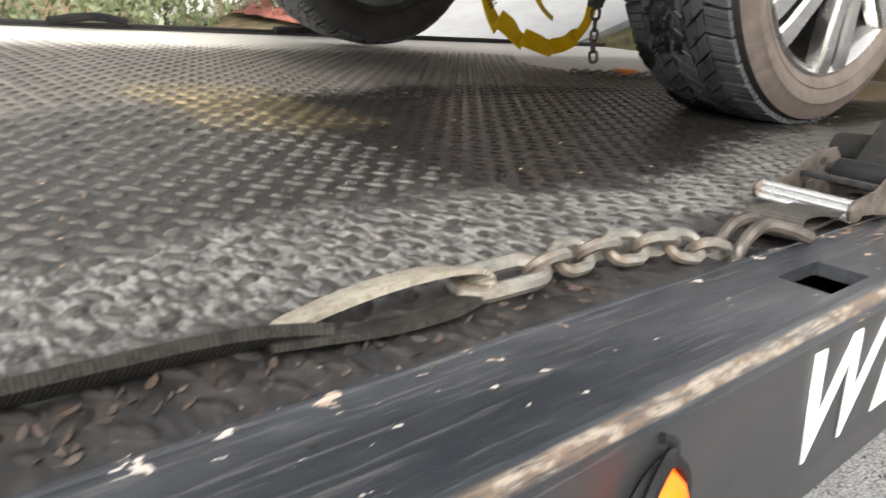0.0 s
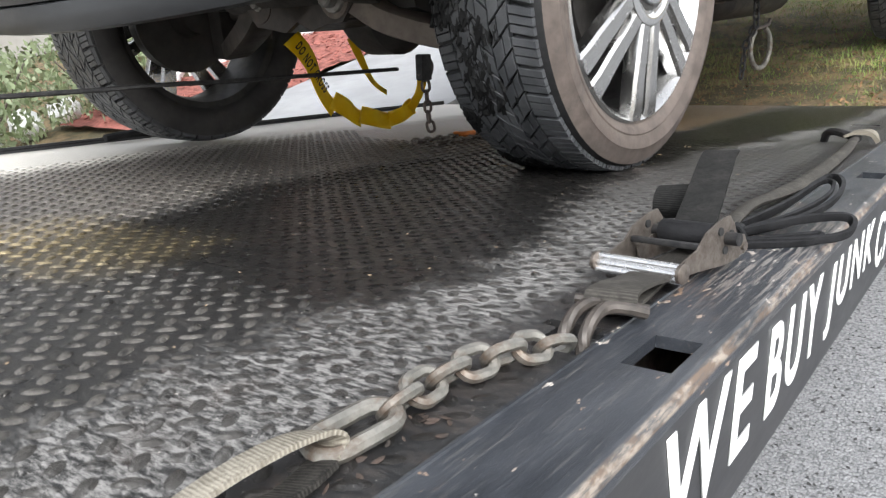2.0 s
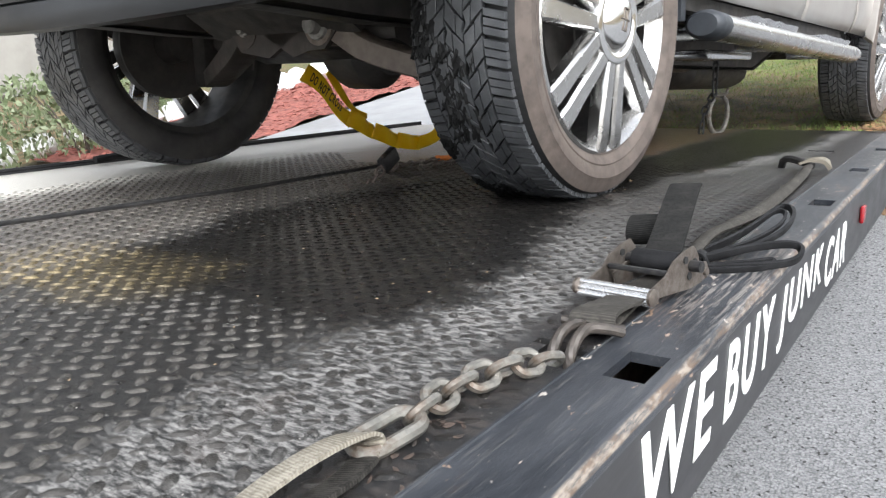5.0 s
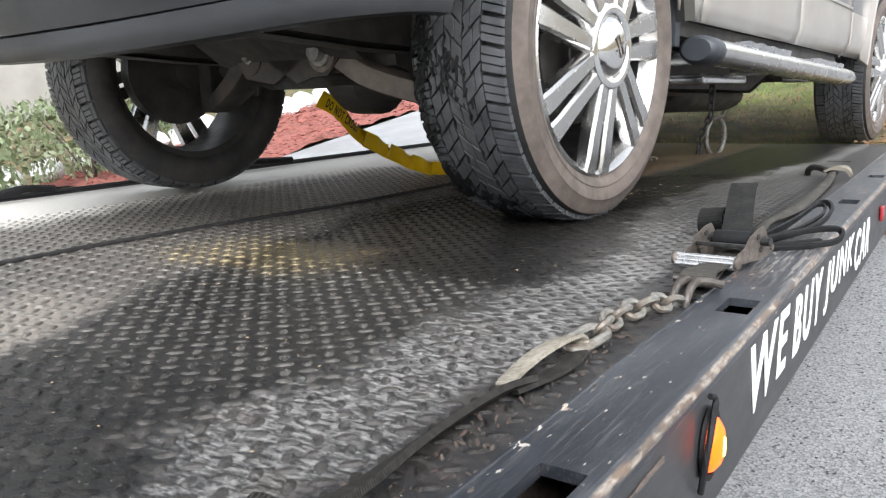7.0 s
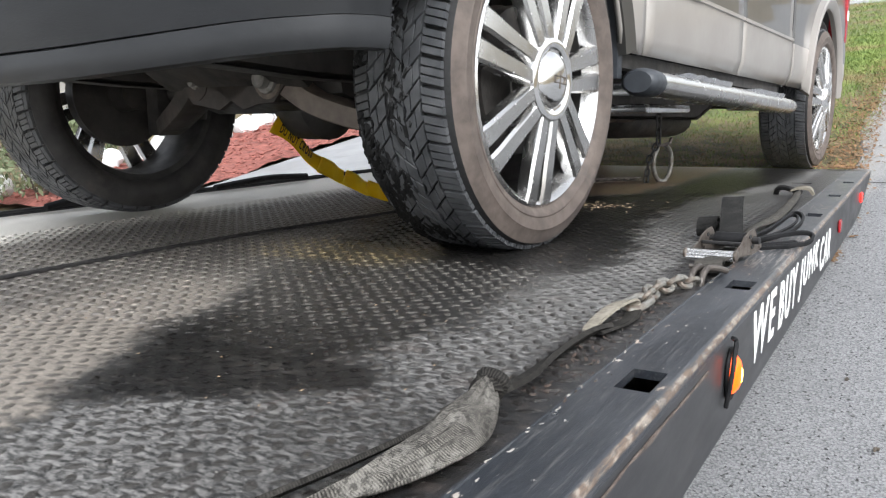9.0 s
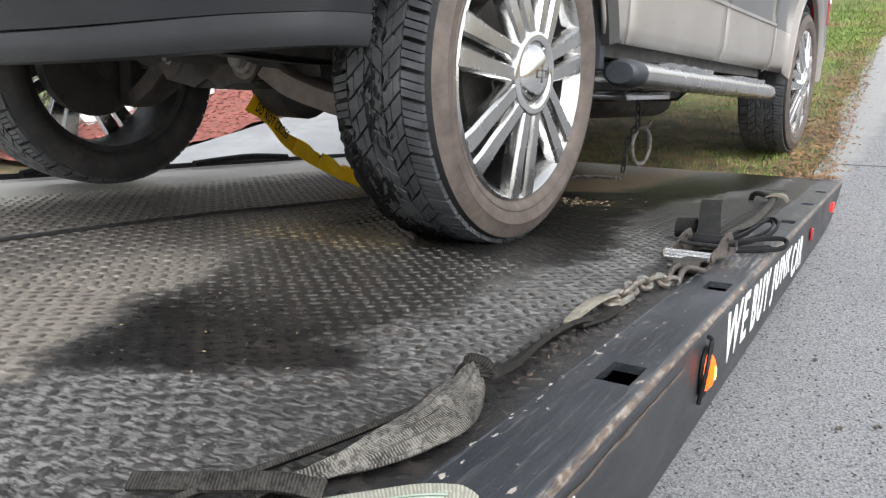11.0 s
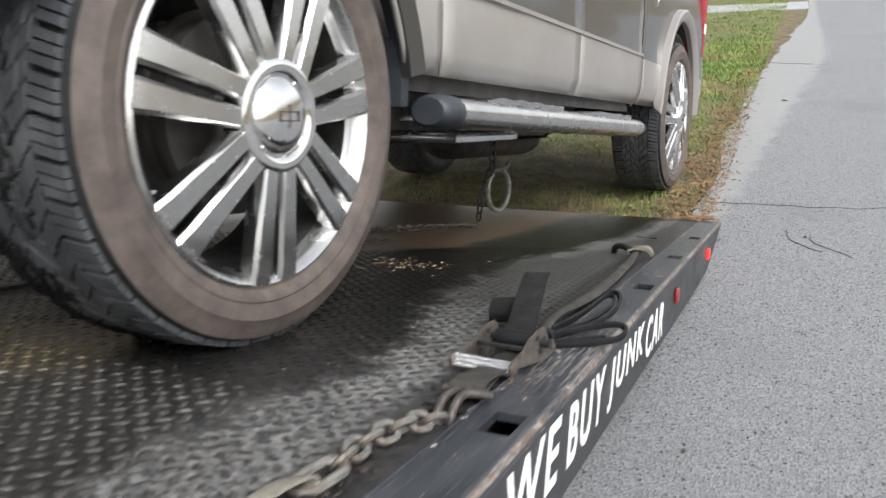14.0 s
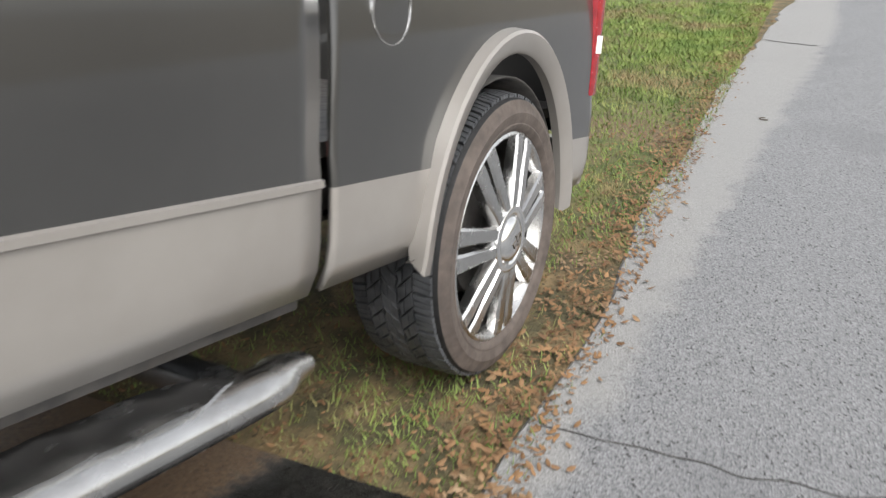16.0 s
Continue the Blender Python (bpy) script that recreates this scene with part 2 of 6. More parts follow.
def rail_material():
    n = Nodes("worn_black_paint")
    x, y, z = n.xyz()
    scratch = n.noise(240.0, 6, (1.0, 0.05, 1.0), 0.75)
    blot = n.noise(7.0, 7, (1.0, 0.4, 1.0), 0.65)
    chip = n.noise(95.0, 4, (1.0, 0.45, 1.0), 0.55)
    group = n.noise(11.0, 3, (1.0, 0.5, 1.0), 0.5)
    c = n.mix(n.step(blot, 0.35, 0.7), (0.014, 0.0165, 0.021), (0.052, 0.056, 0.064))
    c = n.mix(n.math("MULTIPLY", n.step(scratch, 0.52, 0.64), 0.55), c, (0.088, 0.087, 0.086))
    c = n.mix(n.math("MULTIPLY", n.step(n.noise(18.0, 8, (1.0, 0.3, 1.0), 0.7), 0.56, 0.68), 0.6), c, (0.075, 0.055, 0.044))
    # pale chips in clusters, denser along the crease and where straps rub
    rub = n.math("MULTIPLY", n.step(y, 0.05, 0.25), n.step(y, 0.75, 0.45))
    often = n.math("ADD", n.step(group, 0.50, 0.66), n.math("MAXIMUM", n.math("MULTIPLY", rub, 0.55), n.math("MULTIPLY", n.step(x, -0.075, -0.092), 0.7)), clamp=True)
    thresh = n.math("MULTIPLY_ADD", often, -0.075, 0.685)
    flake = n.step(n.math("SUBTRACT", chip, thresh), 0.0, 0.02)
    streak = n.math("MULTIPLY", rub, n.step(scratch, 0.50, 0.56))
    c = n.mix(n.math("MAXIMUM", flake, n.math("MULTIPLY", streak, 0.4)), c, n.mix(n.step(blot, 0.42, 0.6), (0.40, 0.37, 0.34), (0.27, 0.185, 0.13)))
    # the rounded edge, rubbed through to primer and rust
    edge = n.math("MULTIPLY", n.step(x, -0.0075, -0.0045), n.step(z, -0.0090, -0.0060))
    bare = n.math("MULTIPLY", edge, n.step(n.math("ADD", n.noise(150.0, 8, (1, 0.10, 1), 0.8), n.math("MULTIPLY", blot, 0.5)), 0.62, 0.84))
    c = n.mix(n.math("MULTIPLY", bare, 0.8), c, n.mix(n.step(chip, 0.42, 0.6), (0.15, 0.105, 0.075), (0.32, 0.27, 0.22)))
    n.bump(n.math("ADD", scratch, n.math("MULTIPLY", chip, 0.7)), 0.35, 0.002)
    return n.done(c, n.math("MULTIPLY_ADD", bare, 0.3, n.span(blot, 0.3, 0.7, 0.27, 0.48)), 0.05, Specular_IOR_Level=0.42)


def asphalt_material():
    n = Nodes("asphalt")
    x, y, z = n.xyz()
    stone = n.t.nodes.new("ShaderNodeTexVoronoi")
    stone.inputs["Scale"].default_value = 150.0
    n.put(stone.inputs["Vector"], n.co)
    tone = n.t.nodes.new("ShaderNodeSeparateColor")
    n.put(tone.inputs[0], stone.outputs["Color"])
    g, big, wet = n.noise(170.0, 5, rough=0.8), n.noise(0.9, 7), n.noise(5.0, 8)
    c = n.mix(tone.outputs[0], (0.135, 0.137, 0.141), (0.25, 0.251, 0.254))
    c = n.mix(n.math("MULTIPLY", n.step(g, 0.42, 0.70), 0.6), c, (0.36, 0.36, 0.365))
    c = n.mix(n.step(stone.outputs["Distance"], 0.46, 0.85), c, (0.10, 0.10, 0.103))
    c = n.mix(n.step(tone.outputs[1], 0.965, 0.985), c, (0.035, 0.034, 0.034))
    c = n.mix(n.math("MULTIPLY", n.step(big, 0.5, 0.68), 0.35), c, (0.12, 0.12, 0.125))
    # the bleached, crumbling shoulder beside the verge, widening away from the truck bed
    lip = n.math("MINIMUM", n.math("MULTIPLY", n.math("SUBTRACT", y, 3.2), 0.085), 0.62)
    lip = n.math("ADD", lip, n.math("MULTIPLY", n.math("SUBTRACT", wet, 0.5), 0.30))
    verge = n.math("MULTIPLY", n.step(n.math("SUBTRACT", x, lip), 0.06, -0.06), n.step(y, 2.6, 3.1))
    c = n.mix(n.math("MULTIPLY", verge, 0.7), c, n.mix(n.step(g, 0.35, 0.7), (0.23, 0.224, 0.214), (0.37, 0.362, 0.345)))
    n.bump(n.math("ADD", n.math("MULTIPLY", stone.outputs["Distance"], -1.0), g), 0.8, 0.004)
    return n.done(c, 0.8)


def soil_material():
    n = Nodes("patchy_turf_soil")
    a, b, f = n.noise(1.1, 8), n.noise(6.0, 8), n.noise(70.0, 4)
    c = n.mix(n.step(b, 0.35, 0.7), (0.060, 0.085, 0.022), (0.13, 0.125, 0.045))
    c = n.mix(n.step(a, 0.45, 0.65), c, (0.15, 0.105, 0.06))
    x, y, z = n.xyz()
    bare = n.math("MAXIMUM", n.step(n.math("ADD", x, n.math("MULTIPLY", a, 0.6)), 0.0, 0.22), n.step(n.math("ADD", y, n.math("MULTIPLY", a, 2.0)), 6.4, 5.0))
    c = n.mix(n.math("MULTIPLY", bare, 0.85), c, n.mix(n.step(b, 0.4, 0.65), (0.080, 0.066, 0.036), (0.21, 0.14, 0.072)))
    c = n.mix(n.step(f, 0.55, 0.7), c, (0.035, 0.03, 0.018))
    n.bump(f, 0.9, 0.01)
    return n.done(c, 0.95)


def tread_material():
    return mat("black_tread_rubber", (0.036, 0.038, 0.041), (0.072, 0.074, 0.078), 18, 0.42, bump=0.35, fine=220, dirt=(0.075, 0.07, 0.066), dirty=(0.6, 0.8))


def glass_material():
    n = Nodes("dark_window_glass")
    return n.done((0.012, 0.014, 0.016), 0.06, 0.0)


def tape_material():
    n = Nodes("yellow_plastic_tape")
    c = n.mix(n.step(n.noise(12, 4), 0.35, 0.65), (0.86, 0.62, 0.02), (0.92, 0.72, 0.05))
    n.bump(n.noise(26, 3), 0.4, 0.004)
    n.done(c, 0.3)
    out = n.t.nodes["Material Output"]
    thin = n.t.nodes.new("ShaderNodeBsdfTranslucent")
    both = n.t.nodes.new("ShaderNodeMixShader")
    both.inputs[0].default_value = 0.62
    n.put(thin.inputs["Color"], c)
    n.t.links.new(n.b.outputs[0], both.inputs[1])
    n.t.links.new(thin.outputs[0], both.inputs[2])
    n.t.links.new(both.outputs[0], out.inputs["Surface"])
    return n.m


def weave_material(name, a, b, wear, rough=0.85):
    """Webbing: ribs across the strap, with pale wear."""
    n = Nodes(name)
    uv = n.t.nodes.new("ShaderNodeUVMap").outputs[0]
    w = n.t.nodes.new("ShaderNodeTexWave")
    w.bands_direction = "X"
    w.inputs["Scale"].default_value, w.inputs["Distortion"].default_value = 105.0, 1.6
    n.put(w.inputs["Vector"], uv)
    f = n.noise(22, 8)
    c = n.mix(w.outputs["Fac"], a, b)
    c = n.mix(n.math("MULTIPLY", n.step(f, 0.46, 0.68), 0.6), c, wear)
    c = n.mix(n.math("MULTIPLY", n.step(n.noise(150, 5, rough=0.8), 0.47, 0.60), 0.75), c, a)
    n.bump(n.math("ADD", w.outputs["Fac"], n.math("MULTIPLY", n.noise(300, 2), 0.5)), 0.35, 0.0012)
    return n.done(c, rough, 0.0, Specular_IOR_Level=0.15)


M_DECK, M_LUG, M_RAIL, M_ASPHALT, M_SOIL = deck_material(), deck_material("worn_deck_lugs", True), rail_material(), asphalt_material(), soil_material()
M_SIDE = mat("black_side_paint", (0.018, 0.0185, 0.020), (0.036, 0.036, 0.038), 5, 0.42, bump=0.12, fine=90, stretch=(1, 0.3, 1), dirt=(0.06, 0.058, 0.056), dirty=(0.55, 0.85), Specular_IOR_Level=0.35)
M_LETTER = mat("white_vinyl", (0.72, 0.72, 0.70), (0.84, 0.84, 0.82), 30, 0.5, bump=0.06, dirt=(0.5, 0.48, 0.45), dirty=(0.6, 0.8))
M_RUST = mat("rusty_steel", (0.085, 0.066, 0.056), (0.17, 0.135, 0.115), 60, 0.55, 0.35, bump=0.5, fine=300, dirt=(0.035, 0.03, 0.028))
M_CHAIN = mat("dull_galvanised_steel", (0.15, 0.145, 0.13), (0.27, 0.258, 0.23), 70, 0.45, 0.55, bump=0.35, fine=350, dirt=(0.13, 0.095, 0.07), dirty=(0.46, 0.66))
M_STEEL = mat("scuffed_zinc", (0.66, 0.66, 0.66), (0.8, 0.8, 0.8), 60, 0.25, 0.85, bump=0.04, fine=200, rvar=0.08)
M_BRACKET = mat("tarnished_buckle_steel", (0.11, 0.092, 0.078), (0.20, 0.176, 0.155), 60, 0.45, 0.7, bump=0.3, fine=260, dirt=(0.09, 0.065, 0.05))
M_HOOK = mat("brown_hook_steel", (0.036, 0.031, 0.027), (0.078, 0.066, 0.057), 60, 0.45, 0.3, bump=0.3, fine=300)
M_ZINC = mat("grimy_zinc_bolt", (0.20, 0.195, 0.185), (0.30, 0.29, 0.275), 60, 0.55, 0.3, bump=0.3, fine=260, dirt=(0.10, 0.085, 0.07))
M_BLACKIRON = mat("black_oxide_steel", (0.015, 0.015, 0.016), (0.04, 0.038, 0.037), 70, 0.5, 0.4, bump=0.3)
M_SLING = weave_material("dark_grey_webbing", (0.008, 0.0075, 0.007), (0.036, 0.033, 0.029), (0.055, 0.051, 0.045))
M_SLING_PALE = weave_material("abraded_webbing", (0.016, 0.015, 0.0135), (0.16, 0.149, 0.132), (0.21, 0.198, 0.178))
M_TAN = weave_material("pale_tan_webbing", (0.14, 0.125, 0.10), (0.25, 0.228, 0.187), (0.30, 0.275, 0.228))
M_CREAM = weave_material("cream_webbing", (0.16, 0.158, 0.13), (0.27, 0.265, 0.22), (0.14, 0.165, 0.135))
M_STRAP = weave_material("black_webbing", (0.006, 0.006, 0.006), (0.024, 0.0235, 0.022), (0.034, 0.032, 0.03))
M_STRAP_DUSTY = weave_material("dusty_black_webbing", (0.030, 0.028, 0.025), (0.065, 0.060, 0.053), (0.10, 0.092, 0.08))
M_CORD = mat("black_strap_bundle", (0.009, 0.009, 0.0095), (0.020, 0.020, 0.021), 30, 0.6, bump=0.4, fine=300, Specular_IOR_Level=0.12)
M_TREAD = tread_material()
M_WALL = mat("dusty_brown_sidewall", (0.058, 0.045, 0.038), (0.105, 0.083, 0.070), 20, 0.75, bump=0.2, fine=160, dirt=(0.045, 0.038, 0.034), dirty=(0.55, 0.75))
M_WALL_BLACK = mat("black_sidewall", (0.018, 0.017, 0.017), (0.045, 0.042, 0.04), 12, 0.65, bump=0.2, dirt=(0.07, 0.062, 0.056))
M_GROOVE = mat("black_groove_rubber", (0.006, 0.006, 0.0062), (0.012, 0.012, 0.0125), 40, 0.7, bump=0.3)
M_SHRED = mat("torn_rubber", (0.002, 0.002, 0.002), (0.006, 0.006, 0.006), 40, 0.55, bump=0.4, Specular_IOR_Level=0.25)
M_CHROME = mat("chrome_plate", (0.52, 0.515, 0.505), (0.60, 0.595, 0.585), 12, 0.25, 1.0, bump=0.015, fine=40, rvar=0.10, dirt=(0.42, 0.40, 0.375), dirty=(0.50, 0.72))
M_CAP = mat("bright_chrome_cap", (0.70, 0.70, 0.69), (0.80, 0.80, 0.79), 12, 0.12, 1.0, bump=0.02, fine=40, rvar=0.08, dirt=(0.5, 0.48, 0.46), dirty=(0.6, 0.8))
M_CHROME_DULL = mat("hazed_chrome", (0.55, 0.56, 0.57), (0.68, 0.69, 0.70), 9, 0.24, 1.0, bump=0.03, fine=30, rvar=0.12, dirt=(0.42, 0.42, 0.41))
M_BARREL = mat("grimy_rim_barrel", (0.035, 0.034, 0.033), (0.075, 0.072, 0.068), 14, 0.5, 0.4, bump=0.1, dirt=(0.08, 0.07, 0.06))
M_DARKPAINT = mat("charcoal_paint", (0.036, 0.0355, 0.034), (0.044, 0.043, 0.041), 2, 0.30, 0.25, bump=0.003, fine=20, rvar=0.06, Coat_Weight=0.9, Coat_Roughness=0.05)
M_BEIGE = mat("champagne_paint", (0.25, 0.23, 0.21), (0.285, 0.265, 0.243), 3, 0.36, 0.25, bump=0.02, fine=30, rvar=0.12, dirt=(0.22, 0.20, 0.178), dirty=(0.55, 0.85), Coat_Weight=0.35, Coat_Roughness=0.15)
M_BUMPER = mat("scuffed_dark_plastic", (0.008, 0.0088, 0.010), (0.015, 0.016, 0.018), 6, 0.36, bump=0.15, fine=260, stretch=(0.3, 1, 1), dirt=(0.045, 0.045, 0.046), dirty=(0.6, 0.8), Specular_IOR_Level=0.3)
M_LIP = mat("grey_bumper_lip", (0.015, 0.016, 0.017), (0.029, 0.030, 0.032), 6, 0.4, bump=0.12, stretch=(0.3, 1, 1), dirt=(0.12, 0.12, 0.12), dirty=(0.66, 0.8), Specular_IOR_Level=0.22)
M_UNDER = mat("greasy_underbody", (0.022, 0.020, 0.019), (0.058, 0.053, 0.048), 14, 0.6, bump=0.4, fine=120, dirt=(0.06, 0.05, 0.042))
M_ARM = mat("rust_filmed_arm", (0.13, 0.105, 0.088), (0.21, 0.175, 0.145), 16, 0.6, 0.2, bump=0.3, dirt=(0.07, 0.052, 0.042))
M_GUSSET = mat("grimy_brown_steel", (0.030, 0.025, 0.022), (0.062, 0.050, 0.043), 16, 0.6, 0.1, bump=0.3, dirt=(0.085, 0.062, 0.05))
M_PLASTIC = mat("black_plastic", (0.016, 0.019, 0.023), (0.032, 0.036, 0.042), 14, 0.5, bump=0.25)
M_RED = mat("red_lens", (0.22, 0.010, 0.014), (0.32, 0.014, 0.02), 30, 0.2, bump=0.05)
M_GLASS = glass_material()
M_CONCRETE = mat("pale_concrete", (0.26, 0.262, 0.266), (0.32, 0.322, 0.326), 3, 0.85, bump=0.35, fine=90, dirt=(0.24, 0.238, 0.235))
M_MULCH = mat("red_mulch", (0.17, 0.055, 0.042), (0.33, 0.115, 0.09), 26, 0.95, bump=1.0, fine=60, dirt=(0.09, 0.03, 0.024))
M_TAPE = tape_material()
M_INK = mat("black_ink", (0.012, 0.012, 0.012), (0.02, 0.02, 0.02), 30, 0.6)
M_LEAF = mat("shrub_leaf", (0.08, 0.11, 0.045), (0.20, 0.235, 0.13), 3, 0.55, bump=0.1, dirt=(0.30, 0.31, 0.22))
M_GRASS = mat("grass_blade", (0.090, 0.150, 0.026), (0.23, 0.29, 0.070), 2.6, 0.75, bump=0.1, dirt=(0.25, 0.185, 0.090), dirty=(0.48, 0.64))
M_DEAD = mat("dead_leaf", (0.10, 0.050, 0.022), (0.26, 0.145, 0.066), 9, 0.8, bump=0.4, dirt=(0.28, 0.20, 0.12))
M_FLAKE = mat("rust_flake", (0.014, 0.012, 0.010), (0.062, 0.040, 0.030), 40, 0.75, bump=0.4, dirt=(0.10, 0.075, 0.058))
M_TWIG = mat("grey_twig", (0.06, 0.05, 0.04), (0.12, 0.10, 0.08), 30, 0.9)
M_CHIP = mat("pale_wood_debris", (0.17, 0.115, 0.065), (0.36, 0.27, 0.18), 30, 0.9)
M_BLOCK = mat("white_stone_edging", (0.55, 0.55, 0.54), (0.75, 0.75, 0.74), 9, 0.8, bump=0.4)
M_STUCCO = mat("pale_stucco", (0.27, 0.255, 0.235), (0.33, 0.315, 0.29), 2, 0.9, bump=0.3)
M_ORANGE = mat("orange_paint", (0.48, 0.12, 0.02), (0.6, 0.18, 0.03), 40, 0.6, bump=0.3)


def glow(name, colour, strength):
    n = Nodes(name)
    return n.done(colour, 0.3, Emission_Color=(*colour, 1), Emission_Strength=strength)


M_AMBER = glow("lit_amber_lens", (1.0, 0.085, 0.002), 0.95)
M_BULB = glow("lit_bulb", (1.0, 0.52, 0.07), 5.0)
M_REDLIT = glow("lit_red_lens", (0.9, 0.02, 0.015), 1.0)


# ---- mesh helpers ----
def part(name, bm, material, parent=None, label="", smooth=True, m=None):
    me = bpy.data.meshes.new(name)
    bmesh.ops.recalc_face_normals(bm, faces=bm.faces)
    bm.to_mesh(me)
    bm.free()
    return linked(name, me, material, parent, label, smooth, m)


def linked(name, me, material, parent=None, label="", smooth=True, m=None):
    for mt in material if isinstance(material, (list, tuple)) else [material]:
        me.materials.append(mt)
    if smooth:
        me.polygons.foreach_set("use_smooth", [True] * len(me.polygons))
        me.set_sharp_from_angle(angle=radians(38))
    ob = new(name, me)
    ob.parent = parent
    if m is not None:
        ob.matrix_basis = m
    if label:
        ob["label"] = label
    return ob


def again(ob, m, parent=None):
    """One more object on the same mesh."""
    o = new(ob.name.split(".")[0], ob.data)
    o.parent, o.matrix_basis = parent or ob.parent, m
    return o


def empty(name, m=None):
    ob = new(name)
    ob.empty_display_size = 0.05
    if m is not None:
        ob.matrix_basis = m
    return ob


def raw(verts, faces, name="mesh"):
    me = bpy.data.meshes.new(name)
    me.from_pydata(verts, [], faces)
    me.update()
    return me


def box(bm, x0, x1, y0, y1, z0, z1, bevel=0.0, m=None):
    r = bmesh.ops.create_cube(bm, size=1.0, matrix=Matrix.Translation(((x0 + x1) / 2, (y0 + y1) / 2, (z0 + z1) / 2)) @ Matrix.Diagonal((x1 - x0, y1 - y0, z1 - z0, 1)))
    if bevel:
        es = list({e for v in r["verts"] for e in v.link_edges})
        r = bmesh.ops.bevel(bm, geom=es, offset=bevel, segments=2, affect="EDGES", profile=0.6)
    if m is not None:
        bmesh.ops.transform(bm, matrix=m, verts=r["verts"])
    return bm


def sweep(bm, pts, section, side=(1, 0, 0), closed=False, caps=True, sizes=None, sides=None, uv=False):
    """A closed section (u along the side vector, v across it) carried along the points."""
    pts = [Vector(p) for p in pts]
    n, k = len(pts), len(section)
    rings, run, runs = [], 0.0, []
    for i, p in enumerate(pts):
        a = pts[i - 1] if i or closed else p
        b = pts[(i + 1) % n] if i < n - 1 or closed else p
        d = (b - a).normalized()
        s = Vector(sides[i] if sides else side)
        s = (s - d * s.dot(d)).normalized()
        v = d.cross(s)
        f = sizes[i] if sizes else 1.0
        fu, fv = f if isinstance(f, tuple) else (f, f)
        rings.append([bm.verts.new(p + s * (u * fu) + v * (w * fv)) for u, w in section])
        run += (p - pts[i - 1]).length if i else 0
        runs.append(run)
    layer = bm.loops.layers.uv.verify() if uv else None
    for i in range(n if closed else n - 1):
        a, b = rings[i], rings[(i + 1) % n]
        for j in range(k):
            f = bm.faces.new((a[j], a[(j + 1) % k], b[(j + 1) % k], b[j]))
            if uv:
                r0, r1 = runs[i], runs[(i + 1) % n] if i < n - 1 else runs[i] + 0.01
                for loop, c in zip(f.loops, ((r0, section[j][0]), (r0, section[(j + 1) % k][0]), (r1, section[(j + 1) % k][0]), (r1, section[j][0]))):
                    loop[layer].uv = c
    if caps and not closed:
        bm.faces.new(rings[0][::-1])
        bm.faces.new(rings[-1])
    return bm


def disc(r, seg=8):
    return [(r * math.cos(i * math.tau / seg), r * math.sin(i * math.tau / seg)) for i in range(seg)]


def flat(w, t):
    return [(-w / 2, -t / 2), (-w / 2 + t / 2, -t / 2 * 1.2), (w / 2 - t / 2, -t / 2 * 1.2), (w / 2, -t / 2), (w / 2, t / 2), (w / 2 - t / 2, t / 2 * 1.2), (-w / 2 + t / 2, t / 2 * 1.2), (-w / 2, t / 2)]


def tube(bm, pts, r, seg=10, closed=False, side=(0.31, 0.22, 0.92)):
    return sweep(bm, pts, disc(r, seg), side, closed)


def curve(pts, steps=6):
    """A smooth line through the points."""
    ps = [Vector(p) for p in pts]
    out = []
    for i in range(len(ps) - 1):
        a, b, c, d = ps[max(i - 1, 0)], ps[i], ps[i + 1], ps[min(i + 2, len(ps) - 1)]
        for j in range(steps):
            t = j / steps
            out.append(0.5 * (2 * b + (c - a) * t + (2 * a - 5 * b + 4 * c - d) * t * t + (3 * b - a - 3 * c + d) * t ** 3))
    return out + [ps[-1]]


def lathe(bm, profile, seg=48, closed=False, mats=None):
    """A profile of (x, radius) turned about the x axis."""
    rings = []
    for x, r in profile:
        rings.append([bm.verts.new((x, r * math.cos(i * math.tau / seg), r * math.sin(i * math.tau / seg))) for i in range(seg)])
    n = len(rings)
    for a in range(n if closed else n - 1):
        for i in range(seg):
            f = bm.faces.new((rings[a][i], rings[a][(i + 1) % seg], rings[(a + 1) % n][(i + 1) % seg], rings[(a + 1) % n][i]))
            if mats:
                f.material_index = mats[a]
    return rings


def prism(bm, outline, x0, x1):
    """An outline in (y, z) given thickness along x."""
    a = [bm.verts.new((x0, y, z)) for y, z in outline]
    b = [bm.verts.new((x1, y, z)) for y, z in outline]
    bm.faces.new(a)
    bm.faces.new(b[::-1])
    for i in range(len(a)):
        j = (i + 1) % len(a)
        bm.faces.new((a[i], a[j], b[j], b[i]))
    return bm


